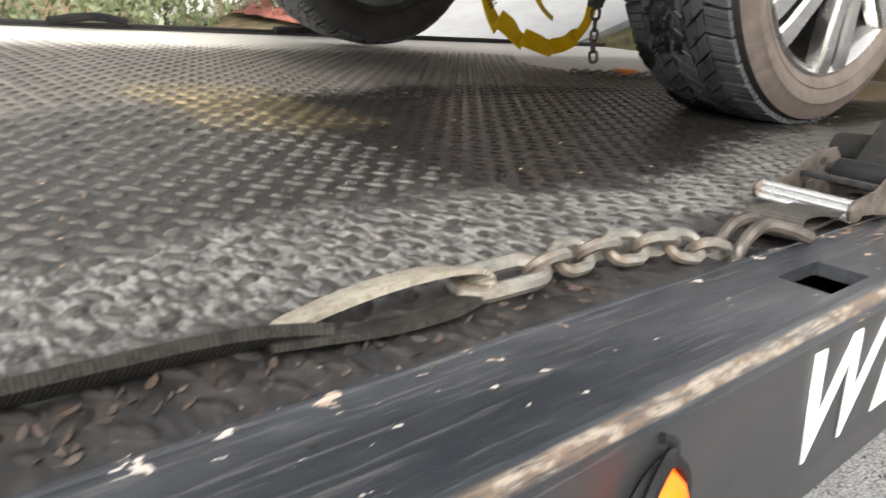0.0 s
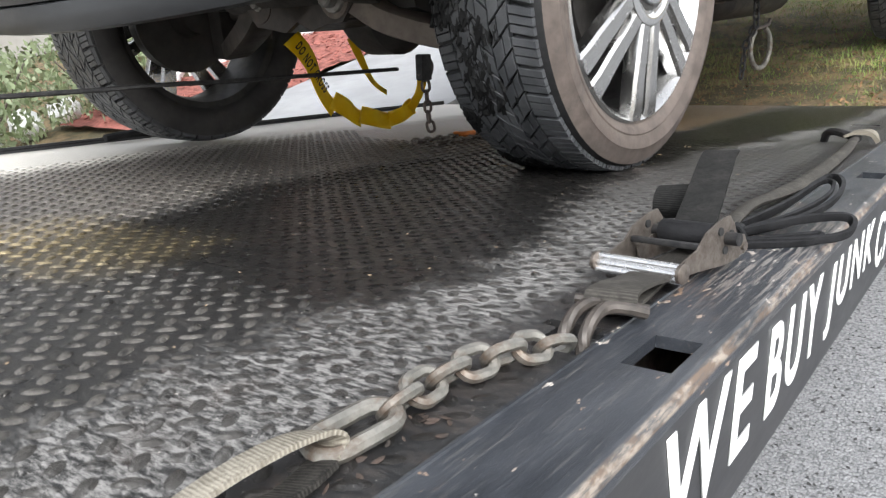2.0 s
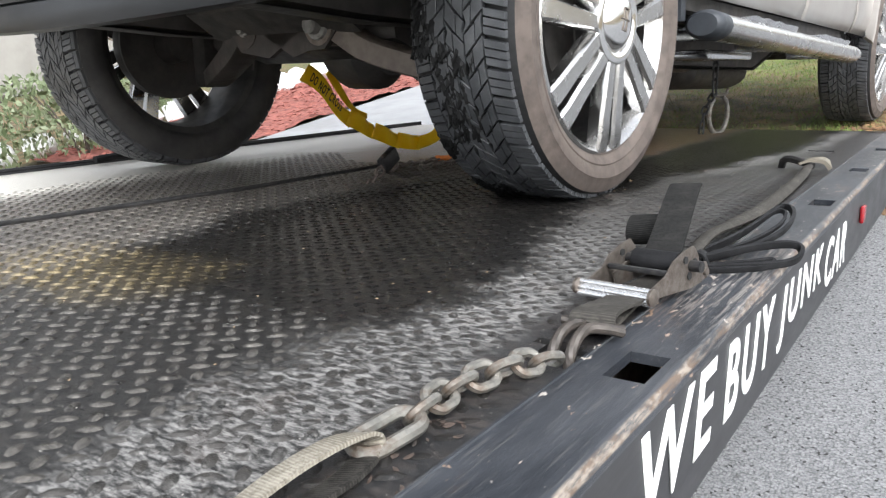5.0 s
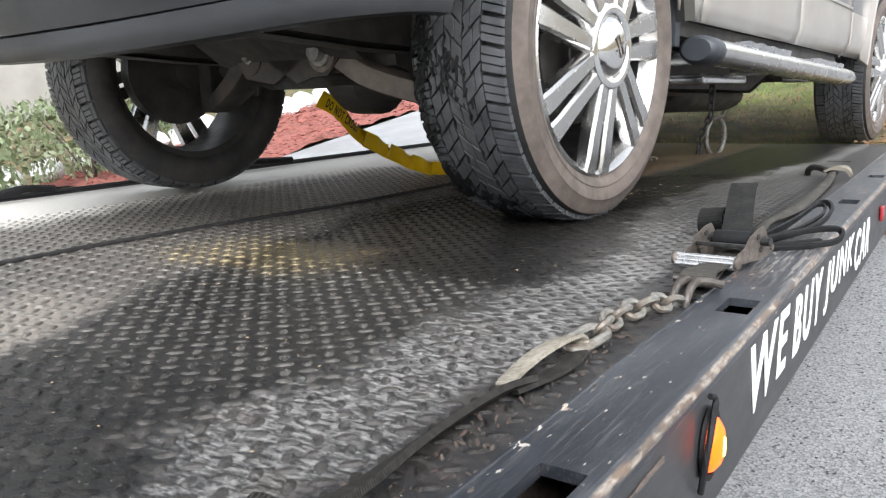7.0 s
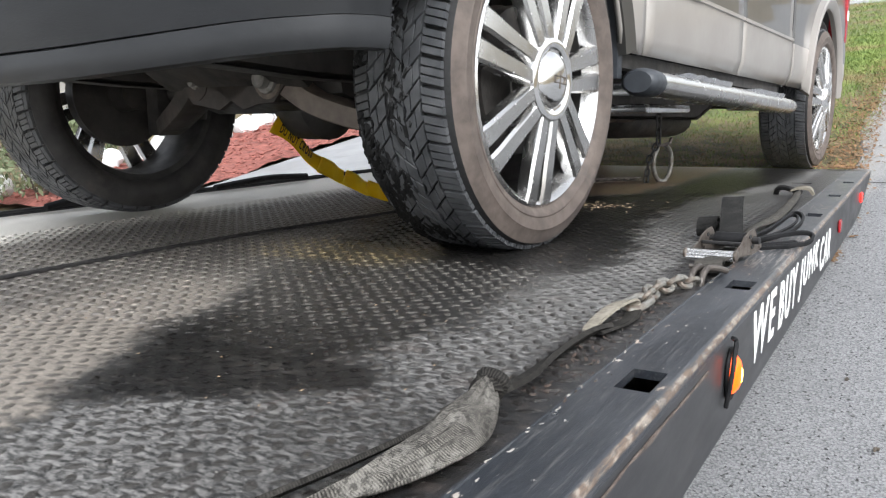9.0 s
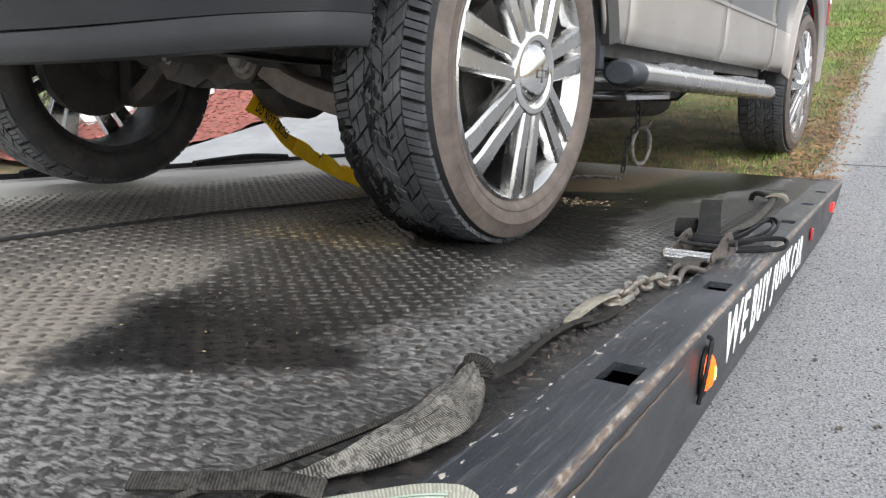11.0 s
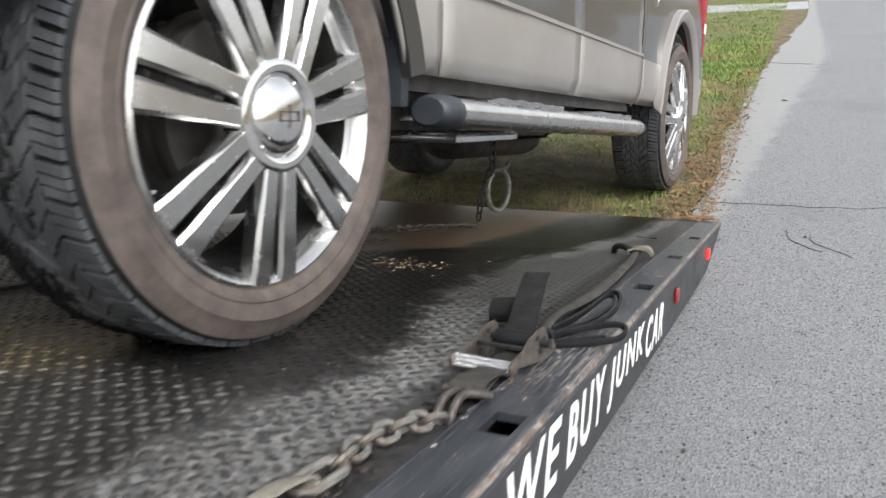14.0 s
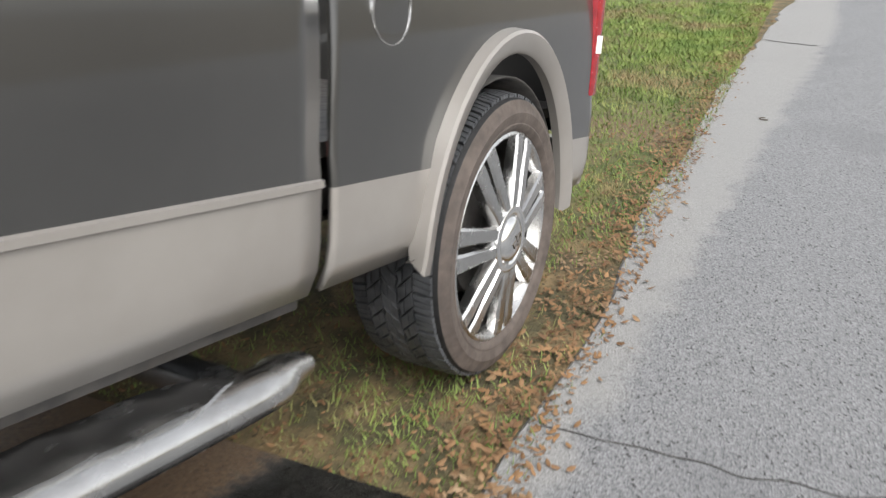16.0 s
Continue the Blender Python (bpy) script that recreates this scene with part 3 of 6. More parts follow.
def plate(bm, x0, x1, y0, y1, z0, z1, holes, step=0.5):
    """A plate with rectangular holes right through it."""
    xs = sorted({x0, x1, *(v for h in holes for v in h[:2])})
    ys = sorted({y0, y1, *(v for h in holes for v in h[2:])})
    grid = {}
    inside = lambda i, j: 0 <= i < len(xs) - 1 and 0 <= j < len(ys) - 1 and not any(h[0] <= (xs[i] + xs[i + 1]) / 2 <= h[1] and h[2] <= (ys[j] + ys[j + 1]) / 2 <= h[3] for h in holes)

    def v(i, j, z):
        if (i, j, z) not in grid:
            grid[i, j, z] = bm.verts.new((xs[i], ys[j], z))
        return grid[i, j, z]

    for i in range(len(xs) - 1):
        for j in range(len(ys) - 1):
            if not inside(i, j):
                continue
            bm.faces.new((v(i, j, z1), v(i + 1, j, z1), v(i + 1, j + 1, z1), v(i, j + 1, z1)))
            bm.faces.new((v(i, j, z0), v(i, j + 1, z0), v(i + 1, j + 1, z0), v(i + 1, j, z0)))
            for di, dj, p, q in ((-1, 0, (i, j + 1), (i, j)), (1, 0, (i + 1, j), (i + 1, j + 1)), (0, -1, (i, j), (i + 1, j)), (0, 1, (i + 1, j + 1), (i, j + 1))):
                if not inside(i + di, j + dj):
                    bm.faces.new((v(*p, z1), v(*p, z0), v(*q, z0), v(*q, z1)))
    return bm


def lettering(words, height, width, depth, material, parent, m, lean=0.18, name="lettering", bold=0.016):
    """Raised letters of the built-in font, fitted to a height and a width."""
    cu = bpy.data.curves.new(name, "FONT")
    cu.body, cu.extrude, cu.offset, cu.shear, cu.space_character = words, 0.004, bold, lean, 1.26
    tmp = new("letters", cu)
    bpy.context.view_layer.update()
    me = bpy.data.meshes.new_from_object(tmp.evaluated_get(bpy.context.evaluated_depsgraph_get()))
    bpy.data.objects.remove(tmp)
    co = np.empty(len(me.vertices) * 3)
    me.vertices.foreach_get("co", co)
    co = co.reshape(-1, 3)
    lo, hi = co.min(0), co.max(0)
    co = (co - lo) / (hi - lo) * np.array((width, height, depth))
    me.vertices.foreach_set("co", co.ravel())
    me.materials.clear()
    me.update()
    return linked(name, me, material, parent, "", False, m)


# ---- the ground ----
def ground_sheet():
    rnd = random.Random(3)
    xs = [-300, -60, -20, -9, -6, -4.5, -3.2, -2.4, -1.8, -1.2, -0.8, -0.5, -0.3, -0.15, 0.4, 4, 20, 300]
    ys = [-300, -60, -12, -4, 0, 1.5, 2.4, 3, 3.6, 4.3, 5.2, 6.4, 8, 10, 14, 22, 40, 90, 300]
    vs = [(x, y, -0.012 + (rnd.uniform(0, 0.012) if -3.3 < x < -0.2 and 3 < y < 12 else 0)) for y in ys for x in xs]
    w = len(xs)
    fs = [(j * w + i, j * w + i + 1, (j + 1) * w + i + 1, (j + 1) * w + i) for j in range(len(ys) - 1) for i in range(w - 1)]
    tagged(linked("ground", raw(vs, fs), M_SOIL), "patchy verge of thin grass and bare soil", "ground", kind="structure")


def road():
    rnd = random.Random(5)
    ys = [-120, -20, -8, -4] + [-3 + 0.22 * i for i in range(90)] + [18, 22, 30, 50, 120, 300]
    edge = [-0.14 - 2.55 * (1 - max(0.0, min(1.0, (y - 0.6) / 0.5))) + 0.10 * noise.noise((y * 0.9, 0, 0)) + 0.05 * noise.noise((y * 4.1, 3, 0)) + 0.05 * max(min(y, 20) - 7.5, 0) - 0.02 for y in ys]
    vs, fs = [], []
    for y, e in zip(ys, edge):
        vs += [(e, y, -0.02), (e + 0.02, y, 0.001), (e + 0.5, y, 0.003), (3.2, y, 0.006), (6.4, y, 0.002), (6.43, y, -0.02)]
    for j in range(len(ys) - 1):
        fs += [(j * 6 + i, j * 6 + i + 1, j * 6 + 7 + i, j * 6 + 6 + i) for i in range(5)]
    tagged(linked("road", raw(vs, fs), M_ASPHALT), "grey weathered asphalt road with a crumbling pale edge", "road", kind="structure")


def cracks():
    bm = bmesh.new()
    for p, r in (([(-0.12, 3.25, 0.004), (0.07, 3.262, 0.0045), (0.32, 3.262, 0.005), (0.56, 3.272, 0.005), (0.83, 3.315, 0.005), (1.7, 3.35, 0.006)], 0.0017),
                 ([(0.0, 9.56, 0.004), (0.2, 9.43, 0.005), (0.45, 9.34, 0.006)], 0.012),
                 ([(0.286, 2.874, 0.0045), (0.288, 2.78, 0.0045), (0.305, 2.71, 0.005), (0.36, 2.65, 0.005), (0.43, 2.591, 0.005)], 0.0016),
                 ([(0.387, 2.838, 0.005), (0.385, 2.76, 0.005), (0.405, 2.70, 0.005), (0.47, 2.61, 0.005), (0.538, 2.538, 0.005)], 0.0016)):
        pts = [v + Vector((0, 0.02 * noise.noise((v.x * 9, 1, 2)), 0)) for v in curve(p, 10)]
        sweep(bm, pts, [(-r, -0.001), (r, -0.001), (r, 0.001), (-r, 0.001)], (0, 1, 0))
    tagged(part("road_crack", bm, M_UNDER), "thin dark crack across the asphalt", "crack", kind="structure")
    rnd = random.Random(8)
    for x, y, s in ((0.204, 6.605, 0.03), (0.361, 2.76, 0.008), (0.179, 0.576, 0.010), (0.077, 0.934, 0.007), (0.266, 0.619, 0.012), (0.60, 1.5, 0.010)):
        bm = bmesh.new()
        a = rnd.uniform(0, 6)
        pts = curve([(x + s * math.cos(a + k * 1.4) * (0.6 + 0.4 * (k % 2)), y + s * math.sin(a + k * 1.4), 0.009) for k in range(3 if s < 0.03 else 4)], 4)
        tube(bm, pts, 0.0022 if s > 0.03 else 0.004, 5)
        tagged(part("twig", bm, M_TWIG), "thin dark twig lying on the asphalt", "twig", "litter on the road")


def far_side():
    bm = bmesh.new()
    box(bm, -4.36, -2.60, -6, 7.5, -0.06, 0.035, 0.006)
    tagged(part("pavement", bm, M_CONCRETE), "pale concrete pavement beyond the truck bed", "pavement", kind="structure")
    rnd = random.Random(11)
    xs, ys = [-4.36 - 0.14 * i for i in range(14)], [1.75 + 0.08 * i for i in range(70)]
    vs = [(x, y, 0.05 + 0.05 * noise.noise((x * 3, y * 3, 0)) + rnd.uniform(-0.012, 0.012)) for y in ys for x in xs]
    fs = [(j * 14 + i, j * 14 + i + 1, j * 14 + 15 + i, j * 14 + 14 + i) for j in range(69) for i in range(13)]
    bed = tagged(linked("mulch_bed", raw(vs, fs), M_MULCH), "planting bed of red bark mulch", "mulch", kind="structure")
    vs, fs = [], []
    for k in range(2600):
        x, y, a, s = rnd.uniform(-6.0, -4.34), rnd.uniform(1.8, 7.0), rnd.uniform(0, 6.3), rnd.uniform(0.015, 0.04)
        z = 0.075 + 0.05 * noise.noise((x * 3, y * 3, 0))
        c, d, t = math.cos(a) * s, math.sin(a) * s, rnd.uniform(-0.01, 0.015)
        b = len(vs)
        vs += [(x - c, y - d, z), (x + d * 0.3, y - c * 0.3, z + 0.006), (x + c, y + d, z + t), (x - d * 0.3, y + c * 0.3, z - 0.004)]
        fs.append((b, b + 1, b + 2, b + 3))
    tagged(linked("mulch_chips", raw(vs, fs), M_MULCH), "loose red bark chips on the planting bed", "mulch", kind="stuff")
    for k in range(15):
        bm = bmesh.new()
        y = 1.2 + k * 0.34
        bmesh.ops.create_icosphere(bm, subdivisions=2, radius=1.0)
        for v in bm.verts:
            v.co = Vector((v.co.x * 0.13, v.co.y * 0.15, v.co.z * 0.12)) * (1 + 0.35 * noise.noise(v.co * 1.7 + Vector((k, 0, 0))))
        tagged(part("edging_stone", bm, M_BLOCK, m=pose(-6.1 + rnd.uniform(-0.05, 0.05), y, 0.12, 0, 0, rnd.uniform(0, 180))), "white rounded stone along the mulch bed", "stone", "edging stones")


def driveway():
    """A pale drive that crosses the verge far down the road."""
    bm = bmesh.new()
    box(bm, -14, 0.45, 21.2, 25.0, -0.05, 0.004, 0.003)
    tagged(part("driveway", bm, M_CONCRETE), "pale concrete driveway across the verge", "driveway", kind="structure")


def shrub(x, y, r, h, seed):
    rnd = random.Random(seed)
    base = tagged(empty("shrub", pose(x, y, 0.02)), "loose grey-green shrub in the mulch bed", "shrub", "shrubs behind the bed")
    bm = bmesh.new()
    for k in range(9):
        a, l = rnd.uniform(0, 6.3), rnd.uniform(0.4, 0.85)
        tube(bm, curve([(0.02 * math.cos(a), 0.02 * math.sin(a), 0), (r * l * 0.4 * math.cos(a), r * l * 0.4 * math.sin(a), h * 0.4), (r * l * math.cos(a), r * l * math.sin(a), h * 0.85)], 3), 0.008, 5)
    part("stem", bm, M_TWIG, base)
    vs, fs = [], []
    for k in range(1500):
        while True:
            p = Vector((rnd.uniform(-1, 1), rnd.uniform(-1, 1), rnd.uniform(-1, 1)))
            if 0.3 < p.length < 1 + 0.3 * noise.noise(p * 2.3 + Vector((seed, 0, 0))):
                break
        c = Vector((p.x * r, p.y * r, h * 0.55 + p.z * h * 0.5))
        q = Euler((rnd.uniform(0, 6), rnd.uniform(0, 6), rnd.uniform(0, 6))).to_matrix()
        s = rnd.uniform(0.02, 0.042)
        b = len(vs)
        vs += [tuple(c + q @ Vector(v) * s) for v in ((-1, 0, 0), (0, -0.45, 0.12), (1, 0, 0), (0, 0.45, 0.12))]
        fs.append((b, b + 1, b + 2, b + 3))
    linked("crown", raw(vs, fs), M_LEAF, base)


def far_building():
    """The pale wall that shows beyond the shrubs."""
    base = tagged(empty("low_building", pose(-15, 6, 0)), "low pale stucco building beyond the verge", "building")
    bm = bmesh.new()
    box(bm, -3, 3, -11, 11, 0, 3.0, 0.02)
    part("wall", bm, M_STUCCO, base)
    bm = bmesh.new()
    prism(bm, [(-11.5, 2.98), (11.5, 2.98), (9.5, 4.1), (-9.5, 4.1)], -3.4, 3.4)
    part("roof", bm, M_PLASTIC, base, "dark shingled roof")


def grass():
    rnd = random.Random(21)
    vs, fs = [], []
    for k in range(150000):
        u = rnd.random()
        y = 1.9 + 10.3 * u * u if rnd.random() < 0.75 else 2.9 + 26 * u
        x = -0.02 - (0.2 + 4.2 * rnd.random()) * rnd.random() - 0.06
        if x < -2.7 and y < 3.0:
            continue
        dens = 0.55 + 0.9 * noise.noise((x * 0.9, y * 0.7, 4)) + max(-0.22, min(0.30, (y - 5.6) * 0.25)) - (0.3 if x > -0.35 else 0)
        if rnd.random() > dens or (x < -2.7 and y < 7.6 and x > -4.4):
            continue
        h, a, w = rnd.uniform(0.010, 0.034) * (1.0 if y < 7 else 1.5), rnd.uniform(0, 6.3), rnd.uniform(0.0013, 0.0028) * max(1.0, min(2.4, 1 + (y - 5) * 0.3))
        h = min(h, 0.012) if y < 3.0 else h
        lx, ly = math.cos(a) * h * 1.1, math.sin(a) * h * 1.1
        b = len(vs)
        vs += [(x - w * math.sin(a), y + w * math.cos(a), -0.006), (x + w * math.sin(a), y - w * math.cos(a), -0.006), (x + lx, y + ly, h)]
        fs.append((b, b + 1, b + 2))
    tagged(linked("grass", raw(vs, fs), M_GRASS), "short sparse grass on the verge", "grass", kind="stuff")


def leaf_litter(name, count, where, lo, hi, seed, material, label):
    rnd = random.Random(seed)
    vs, fs = [], []
    for k in range(count):
        p, q = where(rnd), Euler((rnd.uniform(-0.5, 0.5), rnd.uniform(-0.5, 0.5), rnd.uniform(0, 6.3))).to_matrix()
        s = rnd.uniform(lo, hi)
        b = len(vs)
        vs += [tuple(p + q @ Vector(v) * s) for v in ((-1, 0, 0.1), (-0.3, -0.42, 0), (0.5, -0.36, 0.06), (1, 0, 0.22), (0.45, 0.38, 0.06), (-0.35, 0.4, 0))]
        fs += [(b, b + 1, b + 2, b + 3), (b, b + 3, b + 4, b + 5)]
    return tagged(linked(name, raw(vs, fs), material), label, "leaves", kind="stuff")


# ---- the tilted bed of the recovery truck ----
TAIL, HEAD, FAR = 2.93, -3.2, -2.46
HOLES = [(-0.062, -0.020, y, y + 0.075) for y in (-2.44, -1.84, -1.24, -0.642, -0.066, 0.99)] + [(-0.062, -0.020, 1.57, 1.64), (-0.062, -0.020, 2.13, 2.20)]
CREASE = -0.098


def flatbed():
    base = tagged(empty("flatbed", BED), "tilted worn black steel flatbed with its tail on the ground", "flatbed")
    bm = bmesh.new()
    plate(bm, FAR, CREASE, HEAD, TAIL, -0.012, 0.0, [(-0.148, -0.100, -0.066, -0.012), (-0.165, -0.108, -0.012, 0.004), (-0.25, -0.17, 2.06, 2.10)])
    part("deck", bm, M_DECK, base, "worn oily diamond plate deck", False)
    bm = bmesh.new()
    plate(bm, CREASE + 0.004, -0.010, HEAD, TAIL, -0.010, 0.0015, HOLES)
    part("rail_top", bm, M_RAIL, base, "scratched black rail with square stake holes", False)
    bm = bmesh.new()
    sec = [(-0.010, 0.0015)] + [(-0.010 + 0.010 * math.sin(a), -0.0085 + 0.010 * math.cos(a)) for a in (0.35, 0.7, 1.05, 1.4)] + [(0.0, -0.012), (0.0, -0.016), (-0.010, -0.016)]
    a = [bm.verts.new((x, HEAD, z)) for x, z in sec]
    b = [bm.verts.new((x, TAIL, z)) for x, z in sec]
    for i in range(len(sec)):
        j = (i + 1) % len(sec)
        bm.faces.new((a[i], a[j], b[j], b[i]))
    part("rail_edge", bm, M_RAIL, base, "rounded rail edge with paint rubbed to rust")
    bm = bmesh.new()
    prism(bm, [(HEAD, -0.014), (TAIL, -0.014), (TAIL, -0.03), (2.35, -0.145), (2.0, -0.158), (HEAD, -0.162)], -0.008, -0.0005)
    part("side_plate", bm, M_SIDE, base, "flat black side plate", False)
    bm = bmesh.new()
    prism(bm, [(HEAD, -0.012), (2.35, -0.012), (2.2, -0.15), (HEAD, -0.16)], -0.105, -0.097)
    part("rail_web", bm, M_RUST, base, "rusty inner web", False)
    bm = bmesh.new()
    prism(bm, [(HEAD, -0.150), (2.2, -0.146), (2.2, -0.154), (HEAD, -0.158)], -0.097, -0.009)
    part("rail_floor", bm, M_RUST, base, "rusty channel floor", False)
    bm = bmesh.new()
    prism(bm, [(HEAD, 0.02), (TAIL, 0.02), (TAIL, -0.03), (2.3, -0.14), (HEAD, -0.16)], FAR - 0.012, FAR)
    part("far_side_plate", bm, M_SIDE, base, "", False)
    for x in (-0.75, -1.85):
        bm = bmesh.new()
        prism(bm, [(HEAD, -0.013), (2.2, -0.013), (1.6, -0.17), (HEAD, -0.20)], x - 0.04, x + 0.04)
        part("bed_beam", bm, M_SIDE, base, "", False)
    cross = None
    for k in range(12):
        y = HEAD + 0.2 + k * 0.42
        if cross is None:
            bm = bmesh.new()
            box(bm, FAR + 0.01, -0.11, -0.03, 0.03, -0.09, -0.013)
            cross = part("cross_member", bm, M_SIDE, base, "", False, pose(0, y, 0))
        else:
            again(cross, pose(0, y, 0))
    # rubbed seam between rail and deck
    bm = bmesh.new()
    sweep(bm, [(CREASE + 0.002, y, 0.0005 + 0.0008 * noise.noise((y * 9, 0, 0))) for y in [HEAD + 0.1 * i for i in range(62)]], disc(0.0028, 6), (1, 0, 0))
    part("seam_weld", bm, M_RAIL, base)
    # raised lugs: two crossed sets on one lattice
    vs, fs = [], []
    px, py = 0.0385, 0.0362
    for j in range(int(2 * (TAIL - HEAD) / py)):
        for i in range(int((CREASE - 0.02 - FAR) / px)):
            x, y = CREASE - 0.022 - (i + 0.5 * (j % 2)) * px, HEAD + 0.02 + j * py / 2
            if y < -1.9 or x < -2.0 or y > 1.45 + 0.25 * noise.noise((x * 3, y * 2, 1)) or (-0.19 < x and -0.09 < y < 0.03) or (-0.27 < x < -0.15 and 2.03 < y < 2.12):
                continue
            wear = 0.85 + 0.5 * noise.noise((x * 1.6, y * 1.1, 7)) + (0.3 if x < -0.95 else 0) - (0.35 if y > 1.2 else 0) - (0.5 if x > -0.40 and y > -0.30 else 0) - (0.45 if -0.98 < x < -0.38 and y > -0.06 else 0) - (0.5 if y < -0.72 and x > -1.1 else 0)
            f0 = max(0.25, min(1.0, wear))
            h, ln, wd = 0.0032 * f0, 0.0135 * (0.62 + 0.38 * f0), 0.0060
            a = radians(-52 if j % 2 else 40)
            c, s = math.cos(a), math.sin(a)
            b = len(vs)
            for k in range(10):
                t = math.tau * k / 10
                for f, z in ((1.04, 0.0001), (0.60, h)):
                    u, v = ln * f * math.cos(t), wd * f * math.sin(t)
                    vs.append((x + u * c - v * s, y + u * s + v * c, z))
            for k in range(10):
                q = (k + 1) % 10
                fs.append((b + 2 * k, b + 2 * q, b + 2 * q + 1, b + 2 * k + 1))
            fs.append(tuple(b + 2 * k + 1 for k in range(10)))
    tread = linked("tread_relief", raw(vs, fs), M_LUG, base, "rows of raised worn lugs")
    tread["kind"] = "stuff"
    # lettering on the side plate
    for words, y0, y1, z in (("WE", -0.126, 0.105, -0.118), ("BUY", 0.145, 0.398, -0.123), ("JUNK", 0.432, 0.80, -0.129), ("CAR", 0.842, 1.10, -0.136)):
        m = Matrix(((0, 0, 1, 0.0), (1, 0, 0, y0), (0, 1, 0, z), (0, 0, 0, 1)))
        lettering(words, 0.095, y1 - y0, 0.0012, M_LETTER, base, m)
    for k, (y0, y1) in enumerate(((-0.925, -0.865), (-1.02, -0.955), (-1.12, -1.05), (-1.22, -1.15))):
        bm = bmesh.new()
        prism(bm, [(y0, -0.118), (y0 + 0.03, -0.118), (y1, -0.030), (y1 - 0.026, -0.030)], -0.0004, 0.0012)
        part("lettering_bar", bm, M_LETTER, base, "", False)
    # side lamps
    lamp = part("marker_lamp", lathe_bm([(0.0, 0.031), (0.003, 0.035), (0.007, 0.034), (0.007, 0.0295), (0.002, 0.0285)], 28, True), M_CORD, base, "black rubber grommet of a lit amber side lamp", True, pose(-0.0005, -0.312, -0.072) @ Matrix.Diagonal((1, 0.92, 1.18, 1)))
    part("lens", lathe_bm([(0.003, 0.0275), (0.010, 0.025), (0.016, 0.018), (0.019, 0.009), (0.020, 0.0)], 24), M_AMBER, lamp, "lit amber lens")
    part("bulb", lathe_bm([(0.0165, 0.009), (0.0200, 0.006), (0.0212, 0.0)], 16), M_BULB, lamp, "bright filament", True, pose(0, 0, 0) @ Matrix.Diagonal((1, 0.8, 1.4, 1)))
    bm = bmesh.new()
    tube(bm, curve([(0.004, -0.342, -0.115), (0.011, -0.350, -0.075), (0.012, -0.335, -0.038), (0.010, -0.318, -0.020), (0.006, -0.325, -0.014)], 5), 0.0035, 6)
    part("lamp_cable", bm, M_CORD, base, "black cable over the side lamp")
    for y, z, mt in ((1.335, -0.070, M_RED), (2.29, -0.072, M_REDLIT)):
        bm = bmesh.new()
        box(bm, 0.0, 0.010, y - 0.022, y + 0.022, z - 0.021, z + 0.021, 0.006)
        part("red_marker", bm, mt, base, "small red side marker")
    # rust scab along the rail's lower edge
    bm = bmesh.new()
    pts = [(0.0006, -1.05 + 0.025 * i, -0.024 - 0.004 * noise.noise((i * 0.4, 0, 0)) - 0.006 * (i / 24)) for i in range(25)]
    sweep(bm, pts, [(-0.0025, -0.0008), (0.0025, -0.0008), (0.0025, 0.0008), (-0.0025, 0.0008)], (0, 0, 1), sizes=[max(0.15, min(1.4, 0.8 + 1.2 * noise.noise((i * 0.7, 5, 0)))) for i in range(25)])
    part("rust_streak", bm, M_RUST, base, "strip of bare rusty metal")
    return base


def lathe_bm(profile, seg=24, closed=False):
    bm = bmesh.new()
    lathe(bm, profile, seg, closed)
    return bm


# ---- the pickup ----
WHEELBASE, RADIUS, WIDE = 3.36, 0.396, -1.70
PLUMP = Matrix.Diagonal((1, 1.03, 1.03, 1))


def truck_pose(t):
    """The pickup at t seconds: front wheels on the deck, rear wheels on the ground."""
    s = slide_at(t)
    hub = bed_at(t) @ Vector((-0.542 + 0.068 * s, 0.162 + s * 0.9977, 0.390))
    dz = RADIUS - hub.z
    level = Vector((0.068, math.cos(radians(12)), 0)).normalized()
    back = (level * math.sqrt(WHEELBASE ** 2 - dz ** 2) + Vector((0, 0, dz))).normalized()
    out = back.cross(Vector((0, 0, 1))).normalized()
    up = out.cross(back)
    return Matrix(((out.x, back.x, up.x, hub.x), (out.y, back.y, up.y, hub.y), (out.z, back.z, up.z, hub.z), (0, 0, 0, 1)))


def skin(name, y0, y1, zb, zt, material, parent, cols, side=1, xf=None, band=None, label="", rows=(4, 9)):
    """A body panel between two lines zb(y) and zt(y); below the band it takes the second paint."""
    xf = xf or body_x
    bm = bmesh.new()
    grid = []
    for i in range(cols + 1):
        y = y0 + (y1 - y0) * i / cols
        lo, hi = zb(y), zt(y)
        if band is None:
            zs = [lo + (hi - lo) * j / rows[1] for j in range(rows[1] + 1)]
        else:
            bz = max(band(y), lo + 0.001)
            zs = [lo + (bz - lo) * j / rows[0] for j in range(rows[0])] + [bz + (hi - bz) * j / rows[1] for j in range(rows[1] + 1)]
        grid.append([bm.verts.new(((xf(y, z) if side > 0 else WIDE - xf(y, z)), y, z)) for z in zs])
    for i in range(cols):
        for j in range(len(grid[0]) - 1):
            f = bm.faces.new((grid[i][j], grid[i + 1][j], grid[i + 1][j + 1], grid[i][j + 1]))
            f.material_index = 1 if band is not None and j < rows[0] else 0
    ob = part(name, bm, material, parent, label)
    md = ob.modifiers.new("thickness", "SOLIDIFY")
    md.thickness, md.offset = 0.012, -1 if side > 0 else 1
    md.use_rim = True
    return ob


